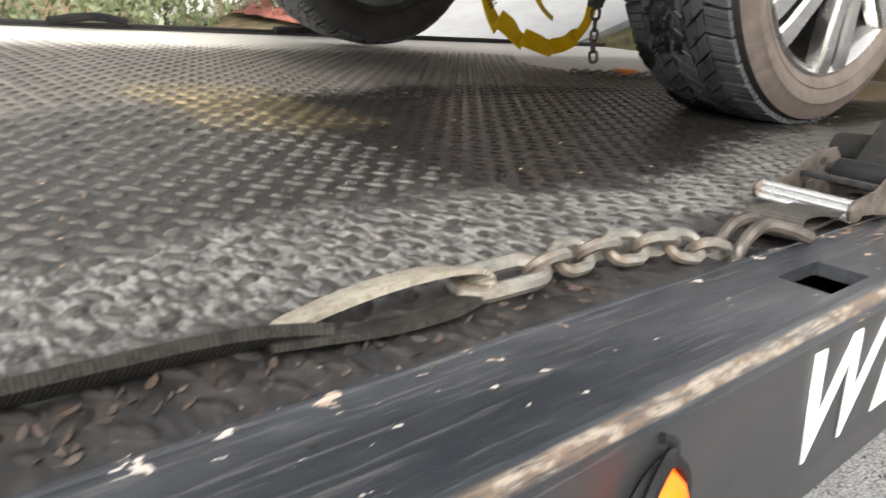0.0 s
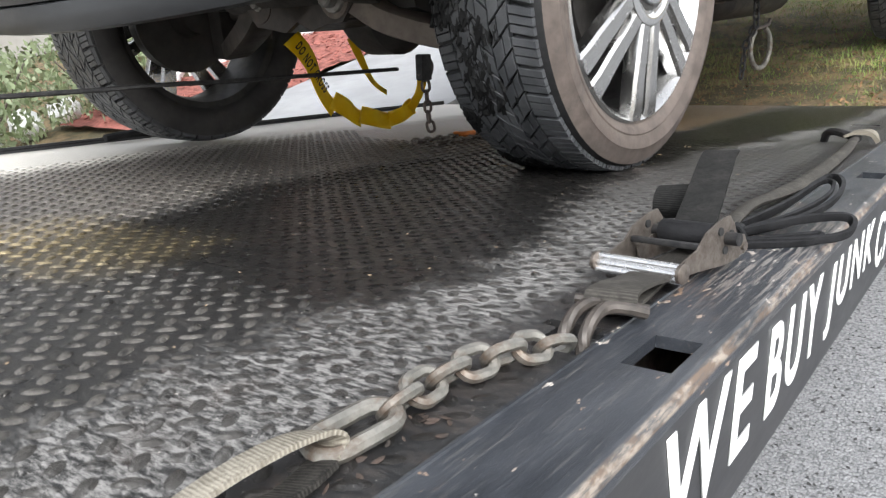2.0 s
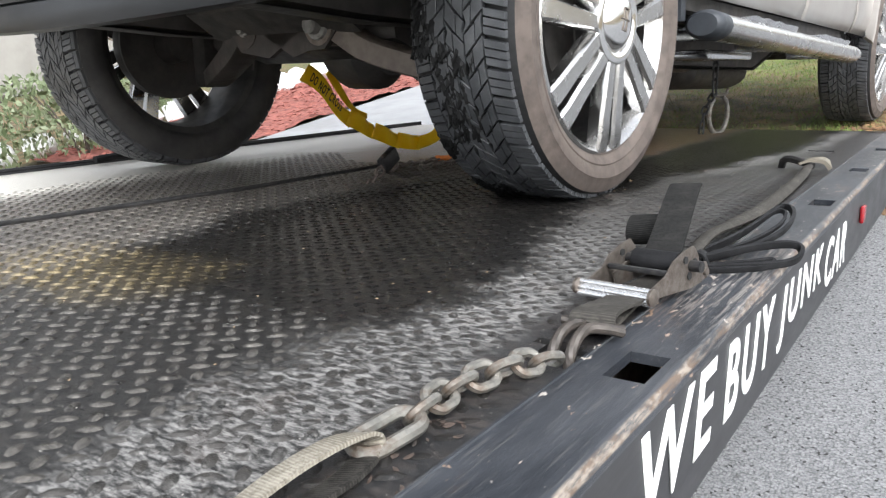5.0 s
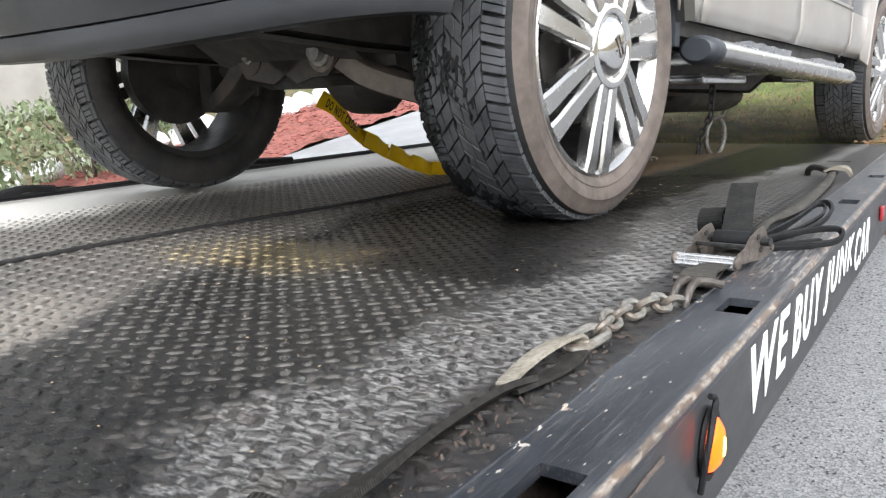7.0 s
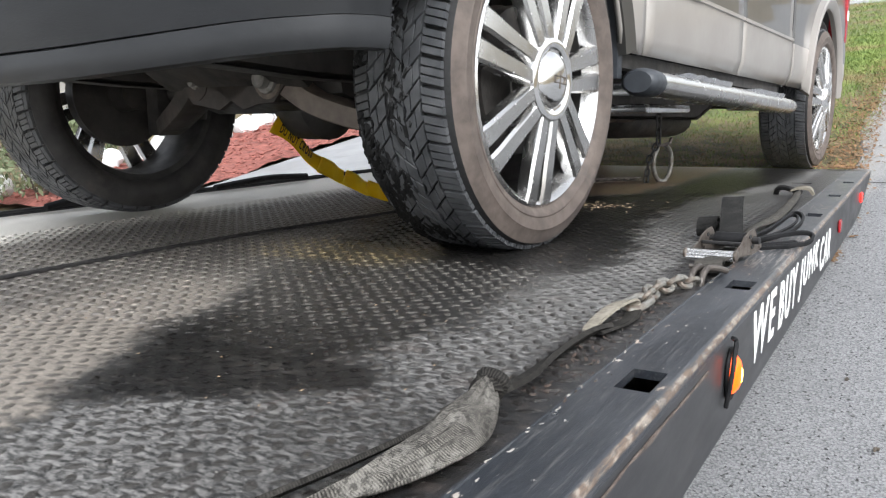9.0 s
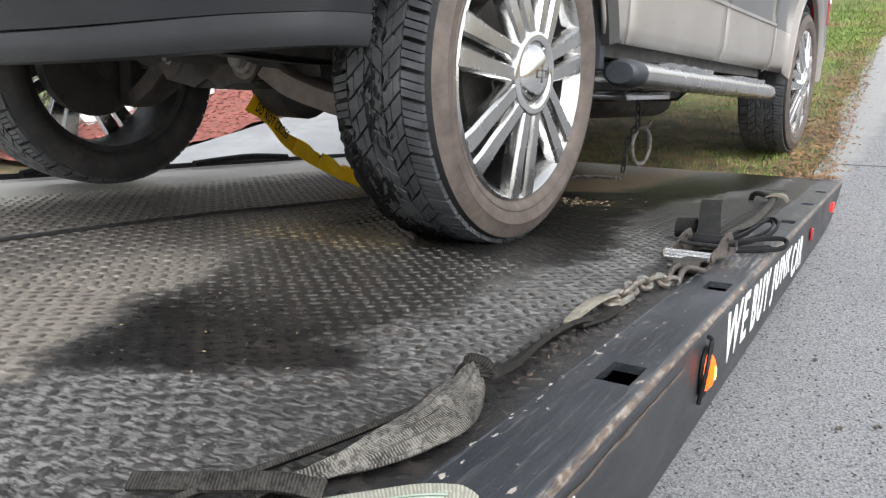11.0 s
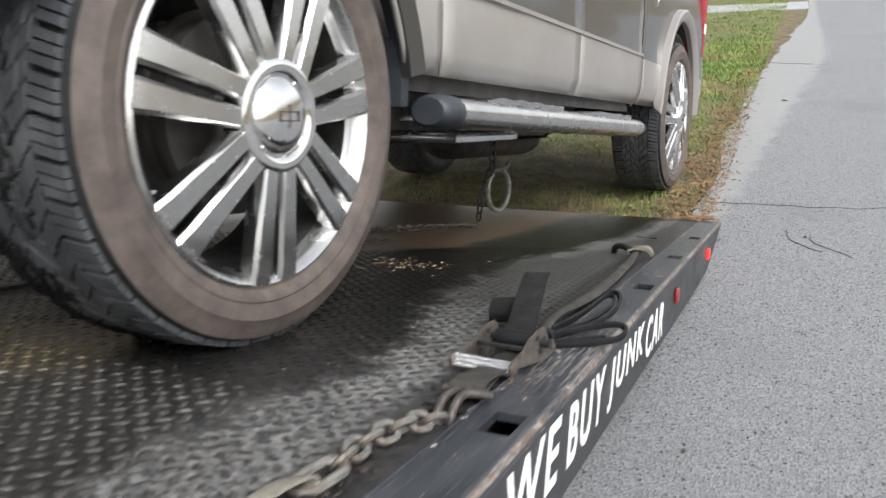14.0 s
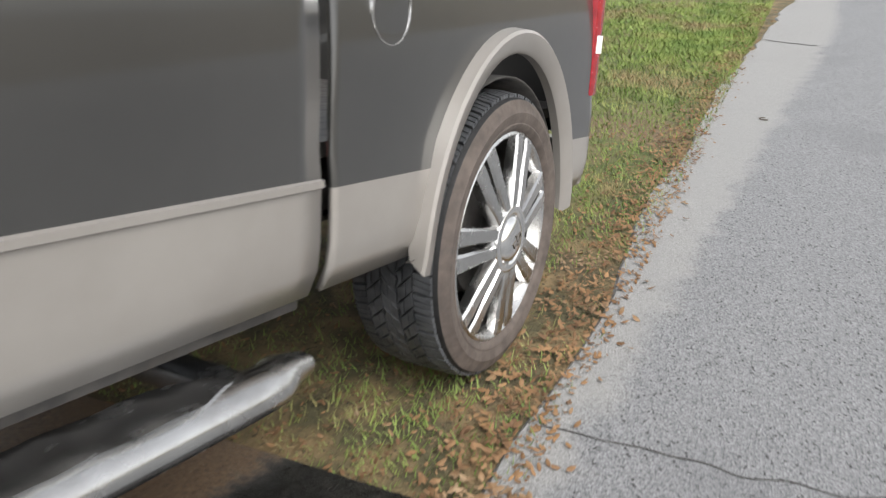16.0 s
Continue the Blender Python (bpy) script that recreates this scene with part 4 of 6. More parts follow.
def body_x(y, z):
    x = 0.006
    if z < 0.15:
        x -= 0.030 * ((0.15 - z) / 0.10) ** 2
    if z > 0.30:
        x -= 0.006 + 0.012 * max(0, (z - 0.42) / 0.2) ** 2 if z < 0.8 else 0.055
    if z > 0.8:
        x -= 0.36 * (z - 0.8) / 0.55
    return x


def band_z(y):
    return 0.322 - 0.021 * y


def sill_z(y):
    return 0.092 - 0.019 * (y - 0.6)


def arch(yc, r, h):
    return lambda y: h * math.sqrt(max(0.0, 1 - ((y - yc) / r) ** 2)) - 0.02


def wheel_meshes(parent, m, first):
    """One road wheel; the later ones share the first one's meshes."""
    if first is not None:
        w = again(first, m, parent)
        for c in first.children:
            if c.name.split(".")[0] != "torn_tread":
                again(c, c.matrix_basis.copy(), w)
        return w
    bm = bmesh.new()
    lathe(bm, [(0.004, 0.286), (0.008, 0.279), (0.002, 0.270), (-0.020, 0.262), (-0.030, 0.256), (-0.032, 0.266), (-0.012, 0.274)], 64, True)
    w = part("wheel", bm, M_CHROME, parent, "polished alloy wheel with paired spokes", True, m)
    bm = bmesh.new()
    lathe(bm, [(-0.028, 0.257), (-0.16, 0.250), (-0.215, 0.262), (-0.225, 0.284), (-0.215, 0.285), (-0.10, 0.262), (-0.030, 0.266)], 64, True)
    part("barrel", bm, M_BARREL, w, "grimy inner barrel")
    bm = bmesh.new()
    prof = [(-0.012, 0.275), (0.004, 0.287), (0.014, 0.298), (0.0165, 0.306), (0.0150, 0.309), (0.0195, 0.325), (0.0205, 0.336), (0.0185, 0.338), (0.015, 0.352), (0.006, 0.368), (-0.006, 0.3725), (-0.05, 0.3735), (-0.115, 0.3745), (-0.18, 0.3735), (-0.228, 0.3705), (-0.242, 0.366), (-0.252, 0.345), (-0.256, 0.325), (-0.250, 0.300), (-0.235, 0.284), (-0.20, 0.276)]
    lathe(bm, prof, 80, True, [0] * 9 + [1] * 5 + [2] * 7)
    part("tyre", bm, [M_WALL, M_GROOVE, M_WALL_BLACK], w, "tyre with dusty brown sidewall")
    vs, fs = [], []

    def block(x0, x1, a0, a1, sk, drop0, drop1):
        b = len(vs)
        cs = [(x0, a0, drop0), (x1, a0 + sk, drop1), (x1, a1 + sk, drop1), (x0, a1, drop0)]
        for lift, ins in ((0.3705, 0.0), (0.3875, 0.0013)):
            for k, (x, a, d) in enumerate(cs):
                xx = x + (ins if x == x0 else -ins)
                aa = a + (ins * 2.6 if k < 2 else -ins * 2.6)
                r = lift - d
                vs.append((xx, r * math.cos(aa), r * math.sin(aa)))
        fs.extend([(b + 4, b + 5, b + 6, b + 7), (b, b + 1, b + 5, b + 4), (b + 1, b + 2, b + 6, b + 5), (b + 2, b + 3, b + 7, b + 6), (b + 3, b, b + 4, b + 7)])

    def row(x0, x1, n, sk, fill, phase=0.0, d0=0.0, d1=0.0):
        for i in range(n):
            a = (i + phase) * math.tau / n
            block(x0, x1, a, a + fill * math.tau / n, sk, d0, d1)

    def scale_block(corners, drop=0.0):
        """A raised block over any outline of (x, angle) corners."""
        k, b = len(corners), len(vs)
        mx, ma = sum(c[0] for c in corners) / k, sum(c[1] for c in corners) / k
        for r, f in ((0.3705, 1.0), (0.3866 - drop, 0.985), (0.3876 - drop, 0.94)):
            for x, a in corners:
                xx, aa = mx + (x - mx) * f, ma + (a - ma) * f
                vs.append((xx, r * math.cos(aa), r * math.sin(aa)))
        for i in range(k):
            j = (i + 1) % k
            for q in (0, k):
                fs.append((b + q + i, b + q + j, b + q + k + j, b + q + k + i))
        fs.append(tuple(b + 2 * k + i for i in range(k)))

    # shoulder blocks with two fine sipes each
    for k in (0, 1, 2):
        row(-0.053, -0.006, 44, 0.026, 0.282, k * 0.298, 0.0005, 0.0060)
    # three ribs of slanting scales between wavering grooves
    pitch = math.tau / 58
    for n, (xa, xb, sk) in enumerate(((-0.0980, -0.0550, 0.105), (-0.1430, -0.1000, -0.110), (-0.1885, -0.1450, 0.100))):
        for i in range(58):
            a0 = (i + 0.33 * n) * pitch
            a1, am = a0 + 0.91 * pitch, a0 + 0.455 * pitch
            wob = 0.0036 if i % 2 else -0.0014
            long, short = (0.60, 0.40)
            split = sk * (long if i % 2 else short)
            xm = xb + (xa - xb) * (long if i % 2 else short)
            scale_block([(xb, a0), (xb - 0.0025 + wob * 0.5, am), (xb, a1), (xm + 0.0012, a1 + split * 0.9), (xm + 0.0012, a0 + split * 0.9 + 0.004)])
            scale_block([(xm - 0.0012, a0 + split + 0.010), (xm - 0.0012, a1 + split + 0.002), (xa, a1 + sk), (xa + 0.003 + wob, am + sk), (xa, a0 + sk)])
    for k in (0, 1, 2):
        row(-0.230, -0.190, 44, -0.020, 0.282, 0.3 + k * 0.298, 0.0060, 0.0005)
    row(-0.240, -0.230, 44, -0.004, 0.93, 0.3, 0.0125, 0.0060)
    linked("tread", raw(vs, fs), M_TREAD, w, "deeply grooved black tread", False)
    spoke = None
    for i in range(7):
        for s in (-1, 1):
            rot = Matrix.Rotation(math.tau * i / 7, 4, "X")
            if s < 0:
                bm = bmesh.new()
                pts = [(0.006, 0.052), (0.010, 0.075), (0.006, 0.13), (0.000, 0.20), (-0.002, 0.245), (-0.004, 0.276)]
                sweep(bm, [(x, 0.0205 + 0.0125 * (r - 0.05) / 0.22, r) for x, r in pts], [(-0.5, -1.0), (0.30, -1.0), (0.5, -0.72), (0.5, 0.72), (0.30, 1.0), (-0.5, 1.0)], (1, 0, 0), sizes=[(0.034, 0.0160), (0.036, 0.0165), (0.036, 0.0185), (0.034, 0.0215), (0.032, 0.0235), (0.026, 0.0260)])
                if spoke is None:
                    spoke = part("spoke", bm, M_CHROME, w, "", True, rot)
                else:
                    bm.free()
                    again(spoke, rot, w)
            else:
                again(spoke, rot @ Matrix.Diagonal((1, -1, 1, 1)), w)
    bm = bmesh.new()
    lathe(bm, [(-0.03, 0.096), (0.018, 0.095), (0.028, 0.091), (0.032, 0.083), (0.030, 0.072), (0.024, 0.066), (0.024, 0.064), (0.032, 0.058), (0.039, 0.045), (0.0435, 0.028), (0.045, 0.012), (0.0455, 0.0)], 40)
    part("hub_cap", bm, M_CAP, w, "chrome hub cap")
    bm = bmesh.new()
    for y0, y1, z0, z1 in ((-0.040, 0.040, 0.0075, 0.0105), (-0.040, 0.040, -0.0105, -0.0075), (-0.0022, 0.0022, -0.024, 0.024), (-0.040, -0.0365, -0.0105, 0.0105), (0.0365, 0.040, -0.0105, 0.0105)):
        box(bm, 0.040, 0.0468, y0 * 0.6, y1 * 0.6, z0 * 0.8, z1 * 0.8)
    part("emblem", bm, M_BRACKET, w, "plain crossed badge", False)
    for i in range(7):
        a = math.tau * (i + 0.5) / 7
        if i == 0:
            bm = bmesh.new()
            lathe(bm, [(-0.02, 0.010), (0.008, 0.010), (0.011, 0.007), (0.011, 0.0)], 10)
            nut = part("wheel_nut", bm, M_CHROME_DULL, w, "", True, pose(0.010, 0.086 * math.cos(a), 0.086 * math.sin(a)))
        else:
            again(nut, pose(0.010, 0.086 * math.cos(a), 0.086 * math.sin(a)), w)
    bm = bmesh.new()
    lathe(bm, [(-0.06, 0.0), (-0.06, 0.165), (-0.075, 0.168), (-0.10, 0.165), (-0.11, 0.172), (-0.12, 0.172), (-0.125, 0.06), (-0.20, 0.05), (-0.20, 0.0)], 40)
    part("brake_disc", bm, M_UNDER, w, "dark brake disc and hub")
    for me in {w.data, *(c.data for c in w.children)}:
        me.transform(PLUMP)
    for c in w.children:
        c.matrix_basis.translation = PLUMP @ c.matrix_basis.translation
    return w


def torn_tread(w):
    """Frayed rubber over the inner half of the front tyre."""
    rnd = random.Random(17)
    vs, fs = [], []
    for k in range(3400):
        a = rnd.uniform(0, math.tau)
        x = rnd.triangular(-0.245, -0.07, -0.20)
        if noise.noise((x * 14, math.cos(a) * 3.2, math.sin(a) * 3.2)) < -0.10 - (x + 0.2) * 2.2 * -1:
            continue
        r = 0.384 - (0.012 if x < -0.225 else 0.0)
        up = Vector((rnd.uniform(-0.35, 0.15), math.cos(a), math.sin(a))).normalized()
        along = Vector((rnd.uniform(-0.6, 0.6), -math.sin(a), math.cos(a))).normalized()
        wide = up.cross(along).normalized()
        c = Vector((x, r * math.cos(a), r * math.sin(a)))
        l, wd, h = rnd.uniform(0.006, 0.022), rnd.uniform(0.003, 0.010), rnd.uniform(0.003, 0.010)
        b = len(vs)
        for p in ((-l, -wd, -0.004), (l, -wd, -0.004), (l, wd, -0.004), (-l, wd, -0.004), (-l * 0.5, -wd * 0.5, h * 0.6), (l * 0.8, 0, h), (-l * 0.3, wd * 0.7, h * 0.4)):
            vs.append(tuple(c + along * p[0] + wide * p[1] + up * p[2]))
        fs += [(b, b + 1, b + 5, b + 4), (b + 1, b + 2, b + 5), (b + 2, b + 3, b + 6, b + 5), (b + 3, b, b + 4, b + 6), (b + 4, b + 5, b + 6)]
    t = linked("torn_tread", raw(vs, fs), M_SHRED, w, "shredded black rubber on the tyre's inner shoulder", False)
    t.data.transform(PLUMP)
    t["kind"] = "stuff"


def fascia(bm, profile, drop):
    """The front bumper: a profile of (outward, z) carried round the plan of the nose."""
    half = [(0.004, -0.555), (0.000, -0.60), (-0.04, -0.675), (-0.17, -0.765), (-0.45, -0.83)]
    plan = curve([(x, y, 0) for x, y in half] + [(WIDE / 2, -0.865, 0)] + [(WIDE - x, y, 0) for x, y in half[::-1]], 6)
    rows = []
    for i, p in enumerate(plan):
        d = (plan[min(i + 1, len(plan) - 1)] - plan[max(i - 1, 0)]).normalized()
        n = Vector((d.y, -d.x, 0)) * -1
        f = min(1, abs(p.x - WIDE / 2) / abs(WIDE / 2))
        if n.y > 0 and abs(n.y) > 0.5:
            n = -n
        if (p.x > WIDE / 2) != (n.x > 0) and abs(n.x) > 0.3:
            n = -n
        rows.append([bm.verts.new(p + n * o + Vector((0, 0, z + drop * f * f))) for o, z in profile])
    for a, b in zip(rows, rows[1:]):
        for j in range(len(profile) - 1):
            bm.faces.new((a[j], b[j], b[j + 1], a[j + 1]))
    return bm


def solid(ob, t=0.008):
    md = ob.modifiers.new("thickness", "SOLIDIFY")
    md.thickness, md.offset = t, -1
    return ob


def pickup():
    base = tagged(empty("pickup_truck", truck_pose(0)), "two-tone charcoal and champagne pickup half drawn up onto the tilted bed", "pickup truck")
    belt = lambda y: 0.78
    for side in (1, -1):
        pair = [M_DARKPAINT, M_BEIGE]
        fa, ra = arch(0.0, 0.455, 0.50), arch(3.315, 0.435, 0.525)
        low_f = lambda y: max(fa(y), sill_z(y) if y > 0 else 0.20)
        skin("front_fender", -0.55, 0.60, low_f, lambda y: 0.60 + 0.06 * (y + 0.5), pair, base, 40, side, band=lambda y: band_z(max(y, 0.0)) if y > 0.3 else 0.0, label="charcoal fender with champagne lower edge")
        for a, b in ((0.612, 1.622), (1.630, 2.495)):
            d = skin("door", a, b, sill_z, belt, pair, base, 14, side, band=band_z, label="charcoal door, champagne below the crease")
            bm = bmesh.new()
            sgn = (lambda v: v) if side > 0 else (lambda v: WIDE - v)
            sweep(bm, [(sgn(0.007), a + (b - a) * i / 10, band_z(a + (b - a) * i / 10)) for i in range(11)], [(-0.008, -0.011), (0.006, -0.006), (0.006, 0.006), (-0.008, 0.011)], (side, 0, 0))
            part("moulding", bm, M_BEIGE, d, "raised champagne moulding")
            if side > 0:
                bm = bmesh.new()
                box(bm, -0.012, 0.018, b - 0.20, b - 0.06, 0.685, 0.71, 0.006)
                part("door_handle", bm, M_DARKPAINT, d)
            gl = skin("window", a + 0.06, b - 0.06, lambda y: 0.79, lambda y: 1.24 - max(0, 1.05 - y) * 0.55, M_GLASS, base, 10, side, label="dark tinted side window", rows=(1, 5))
        skin("rear_side", 2.532, 4.00, lambda y: max(ra(y), sill_z(y) if y < 3.3 else 0.05), lambda y: 0.80, pair, base, 70, side, band=lambda y: band_z(y) - 0.012, label="charcoal bed side, champagne below the crease")
        bm = bmesh.new()
        pts, sg = [], (lambda v: v) if side > 0 else (lambda v: WIDE - v)
        for i in range(41):
            a = math.pi * (1.0 - i / 40)
            pts.append((sg(0.010), 3.315 + 0.452 * math.cos(a), -0.02 + 0.548 * math.sin(a) if math.sin(a) > 0.02 else 0.06))
        pts[0], pts[-1] = (sg(-0.002), 2.863, 0.050), (sg(0.0), 3.767, 0.05)
        sweep(bm, pts, [(-0.02, -0.034), (0.020, -0.030), (0.026, -0.022), (0.016, 0.020), (0.004, 0.030), (-0.02, 0.030)], (side, 0, 0))
        part("arch_trim", bm, M_BEIGE, base, "champagne wheel arch trim")
        bm = bmesh.new()
        pts = [(sg(0.006), 0.49 * math.cos(math.pi * (1 - i / 30)), -0.02 + 0.53 * math.sin(math.pi * (1 - i / 30))) for i in range(31)]
        pts = [p for p in pts if p[2] > (0.24 if p[1] < 0 else 0.06)]
        sweep(bm, pts, [(-0.02, -0.030), (0.012, -0.026), (0.018, -0.018), (0.006, 0.026), (-0.02, 0.026)], (side, 0, 0))
        part("arch_trim", bm, M_DARKPAINT, base, "dark front wheel arch trim")
        bm = bmesh.new()
        x0, x1 = (-0.10, -0.05) if side > 0 else (WIDE + 0.05, WIDE + 0.10)
        prism(bm, [(0.50, 0.10), (2.50, 0.062), (2.50, 0.022), (0.50, 0.058)], x0, x1)
        # the sill's shade below the doors is put into its dark colour
        part("rocker_panel", bm, M_UNDER, base, "sill beam with the shade below the doors in its colour")
        # inner wheel housings
        for yc, r in ((0.0, 0.45), (3.315, 0.45)):
            bm = bmesh.new()
            ring = [(yc + r * math.cos(0.42 + 2.30 * i / 16), -0.02 + r * 1.02 * math.sin(0.42 + 2.30 * i / 16)) for i in range(17)]
            xa, xb = (-0.02, -0.36) if side > 0 else (WIDE + 0.02, WIDE + 0.36)
            a = [bm.verts.new((xa, y, z)) for y, z in ring]
            b = [bm.verts.new((xb, y, z)) for y, z in ring]
            for i in range(16):
                bm.faces.new((a[i], a[i + 1], b[i + 1], b[i]))
            bm.faces.new(b)
            solid(part("wheel_housing", bm, M_UNDER, base, "black plastic wheel housing"), 0.006)
        # splash guard behind the front wheel
        bm = bmesh.new()
        x0, x1 = (-0.24, -0.012) if side > 0 else (WIDE + 0.012, WIDE + 0.24)
        box(bm, x0, x1, 0.452, 0.485, 0.02, 0.34, 0.004)
        part("splash_guard", bm, M_PLASTIC, base)
        bm = bmesh.new()
        x0, x1 = (-0.10, 0.004) if side > 0 else (WIDE - 0.004, WIDE + 0.10)
        box(bm, x0, x1, 3.955, 4.035, 0.36, 0.76, 0.014)
        lampo = part("tail_light", bm, M_RED, base, "red tail light")
        bm = bmesh.new()
        box(bm, x0 - 0.001, x1 + 0.001, 3.975, 4.037, 0.50, 0.56, 0.004)
        part("reverse_lens", bm, M_LETTER, lampo, "white reversing lens")
        # running board: tube, cap, pads, brackets
        sx = 0.028 if side > 0 else WIDE - 0.028
        board_z = lambda y: 0.012 - 0.032 * (y - 0.5)
        bm = bmesh.new()
        ys = [0.585 + 0.06 * i for i in range(32)]
        sec = [(0.052 * math.cos(a), 0.038 * math.sin(a)) for a in [math.tau * i / 14 for i in range(14)]]
        zs = [1.0] * 29 + [0.97, 0.85, 0.55]
        sweep(bm, [(sx - (0.02 if i > 29 else 0) * side, y, board_z(y)) for i, y in enumerate(ys)], sec, (1, 0, 0), sizes=zs)
        rb = part("running_board", bm, M_CHROME, base, "chrome tubular running board")
        bm = bmesh.new()
        sweep(bm, [(sx, y, board_z(y)) for y in (0.500, 0.508, 0.53, 0.588)], sec, (1, 0, 0), sizes=[0.80, 0.98, 1.08, 1.06])
        part("end_cap", bm, M_PLASTIC, rb, "black plastic end cap")
        for a, b in ((0.75, 1.42), (1.58, 2.26)):
            bm = bmesh.new()
            n = 34
            pts, sz = [], []
            for i in range(n):
                y = a + (b - a) * i / (n - 1)
                e = min(1, 6 * min(i, n - 1 - i) / n + 0.05)
                pts.append((sx - 0.010 * side + 0.006 * noise.noise((y * 7, 0, 0)), y, board_z(y) + 0.026 + 0.008 * e + 0.005 * noise.noise((y * 16, 2, side))))
                sz.append((0.9 * e + 0.12, 0.8 + 0.2 * e))
            sweep(bm, pts, [(-0.050, -0.012), (0.046, -0.012), (0.040, 0.004), (0.02, 0.010), (-0.025, 0.011), (-0.046, 0.004)], (1, 0, 0), sizes=sz)
            part("step_pad", bm, M_CHROME_DULL, rb, "peeling silver step pad")
        for y in (0.82, 1.55, 2.28):
            bm = bmesh.new()
            x1, x0 = (sx + 0.0, -0.22) if side > 0 else (WIDE + 0.22, sx)
            box(bm, min(x0, x1), max(x0, x1), y - 0.035, y + 0.035, board_z(y) - 0.02, board_z(y) + 0.02, 0.005)
            part("bracket", bm, M_CHROME_DULL, rb, "dull bracket")
    # fuel door, rear bumper, tail
    bm = bmesh.new()
    lathe(bm, [(-0.012, 0.066), (-0.007, 0.066), (-0.006, 0.062), (-0.004, 0.060), (-0.003, 0.0)], 32)
    fd = part("fuel_door", bm, M_DARKPAINT, base, "round fuel door", True, pose(0.0, 2.72, 0.575))
    bm = bmesh.new()
    lathe(bm, [(-0.0075, 0.064), (-0.0020, 0.066), (-0.0020, 0.069), (-0.008, 0.071)], 32)
    part("chrome_ring", bm, M_CHROME, fd)
    bm = bmesh.new()
    box(bm, WIDE + 0.03, -0.03, 3.93, 4.09, 0.04, 0.21, 0.02)
    part("rear_bumper", bm, M_BEIGE, base, "champagne rear bumper")
    bm = bmesh.new()
    box(bm, WIDE + 0.09, -0.09, 3.985, 4.03, 0.23, 0.80, 0.012)
    part("tailgate", bm, M_DARKPAINT, base)
    bm = bmesh.new()
    box(bm, WIDE + 0.05, -0.05, 2.54, 3.99, 0.30, 0.33)
    part("cargo_floor", bm, M_UNDER, base, "", False)
    # cab top, windscreen, bonnet
    bm = bmesh.new()
    outline = [(1.02, 1.25), (1.25, 1.32), (2.2, 1.33), (2.46, 1.27), (2.46, 1.245), (1.02, 1.235)]
    prism(bm, outline, WIDE + 0.34, -0.34)
    part("roof", bm, M_DARKPAINT, base)
    bm = bmesh.new()
    q = [bm.verts.new(v) for v in ((-0.09, 0.45, 0.74), (WIDE + 0.09, 0.45, 0.74), (WIDE + 0.33, 1.03, 1.24), (-0.33, 1.03, 1.24))]
    bm.faces.new(q)
    solid(part("windscreen", bm, M_GLASS, base, "windscreen glass", False), 0.006)
    bm = bmesh.new()
    q = [bm.verts.new(v) for v in ((-0.07, 2.49, 0.79), (WIDE + 0.07, 2.49, 0.79), (WIDE + 0.33, 2.46, 1.25), (-0.33, 2.46, 1.25))]
    bm.faces.new(q)
    solid(part("rear_window", bm, M_GLASS, base, "rear window glass", False), 0.006)
    bm = bmesh.new()
    box(bm, WIDE + 0.03, -0.03, 2.47, 2.50, 0.05, 0.79)
    part("cab_back", bm, M_DARKPAINT, base, "", False)
    bm = bmesh.new()
    rows = []
    for y, z in ((-0.80, 0.52), (-0.74, 0.60), (-0.50, 0.645), (0.0, 0.69), (0.47, 0.735)):
        rows.append([bm.verts.new((-0.012 + (WIDE + 0.024) * i / 12, y + (0.16 if y < -0.6 else 0) * abs(i / 6 - 1) ** 3, z + 0.03 * (1 - abs(i / 6 - 1) ** 4))) for i in range(13)])
    for a, b in zip(rows, rows[1:]):
        for i in range(12):
            bm.faces.new((a[i], a[i + 1], b[i + 1], b[i]))
    solid(part("bonnet", bm, M_DARKPAINT, base), 0.02)
    # front bumper and its torn lip
    bm = bmesh.new()
    fascia(bm, [(-0.012, 0.041), (0.002, 0.046), (0.010, 0.10), (0.020, 0.21), (0.014, 0.36), (-0.02, 0.52)], 0.043)
    bu = solid(part("front_bumper", bm, M_BUMPER, base, "scuffed dark grey front bumper"))
    bm = bmesh.new()
    fascia(bm, [(-0.10, 0.000), (-0.03, -0.015), (-0.006, -0.012), (0.000, 0.000), (0.002, 0.020), (0.001, 0.040), (-0.010, 0.047)], 0.048)
    part("bumper_lip", bm, M_LIP, bu, "paler scratched lower lip")
    bm = bmesh.new()
    rnd = random.Random(4)
    for k in range(9):
        z = 0.058 + 0.008 * k
        tube(bm, [(0.000, -0.559, z), (0.001, -0.557 + rnd.uniform(0.004, 0.014), z + rnd.uniform(-0.005, 0.006)), (-0.003, -0.548 + rnd.uniform(0, 0.012), z + rnd.uniform(-0.008, 0.008))], 0.0022, 5)
    part("torn_edge", bm, M_LIP, bu, "ragged torn plastic edge")
    bm = bmesh.new()
    box(bm, -1.00, -0.70, -0.905, -0.885, 0.215, 0.365, 0.006)
    pl = part("number_plate", bm, M_LETTER, base, "white number plate")
    for k in range(5):
        bm = bmesh.new()
        box(bm, -0.96 + k * 0.05, -0.93 + k * 0.05, -0.909, -0.904, 0.25, 0.32)
        part("plate_bar", bm, M_INK, pl, "", False)
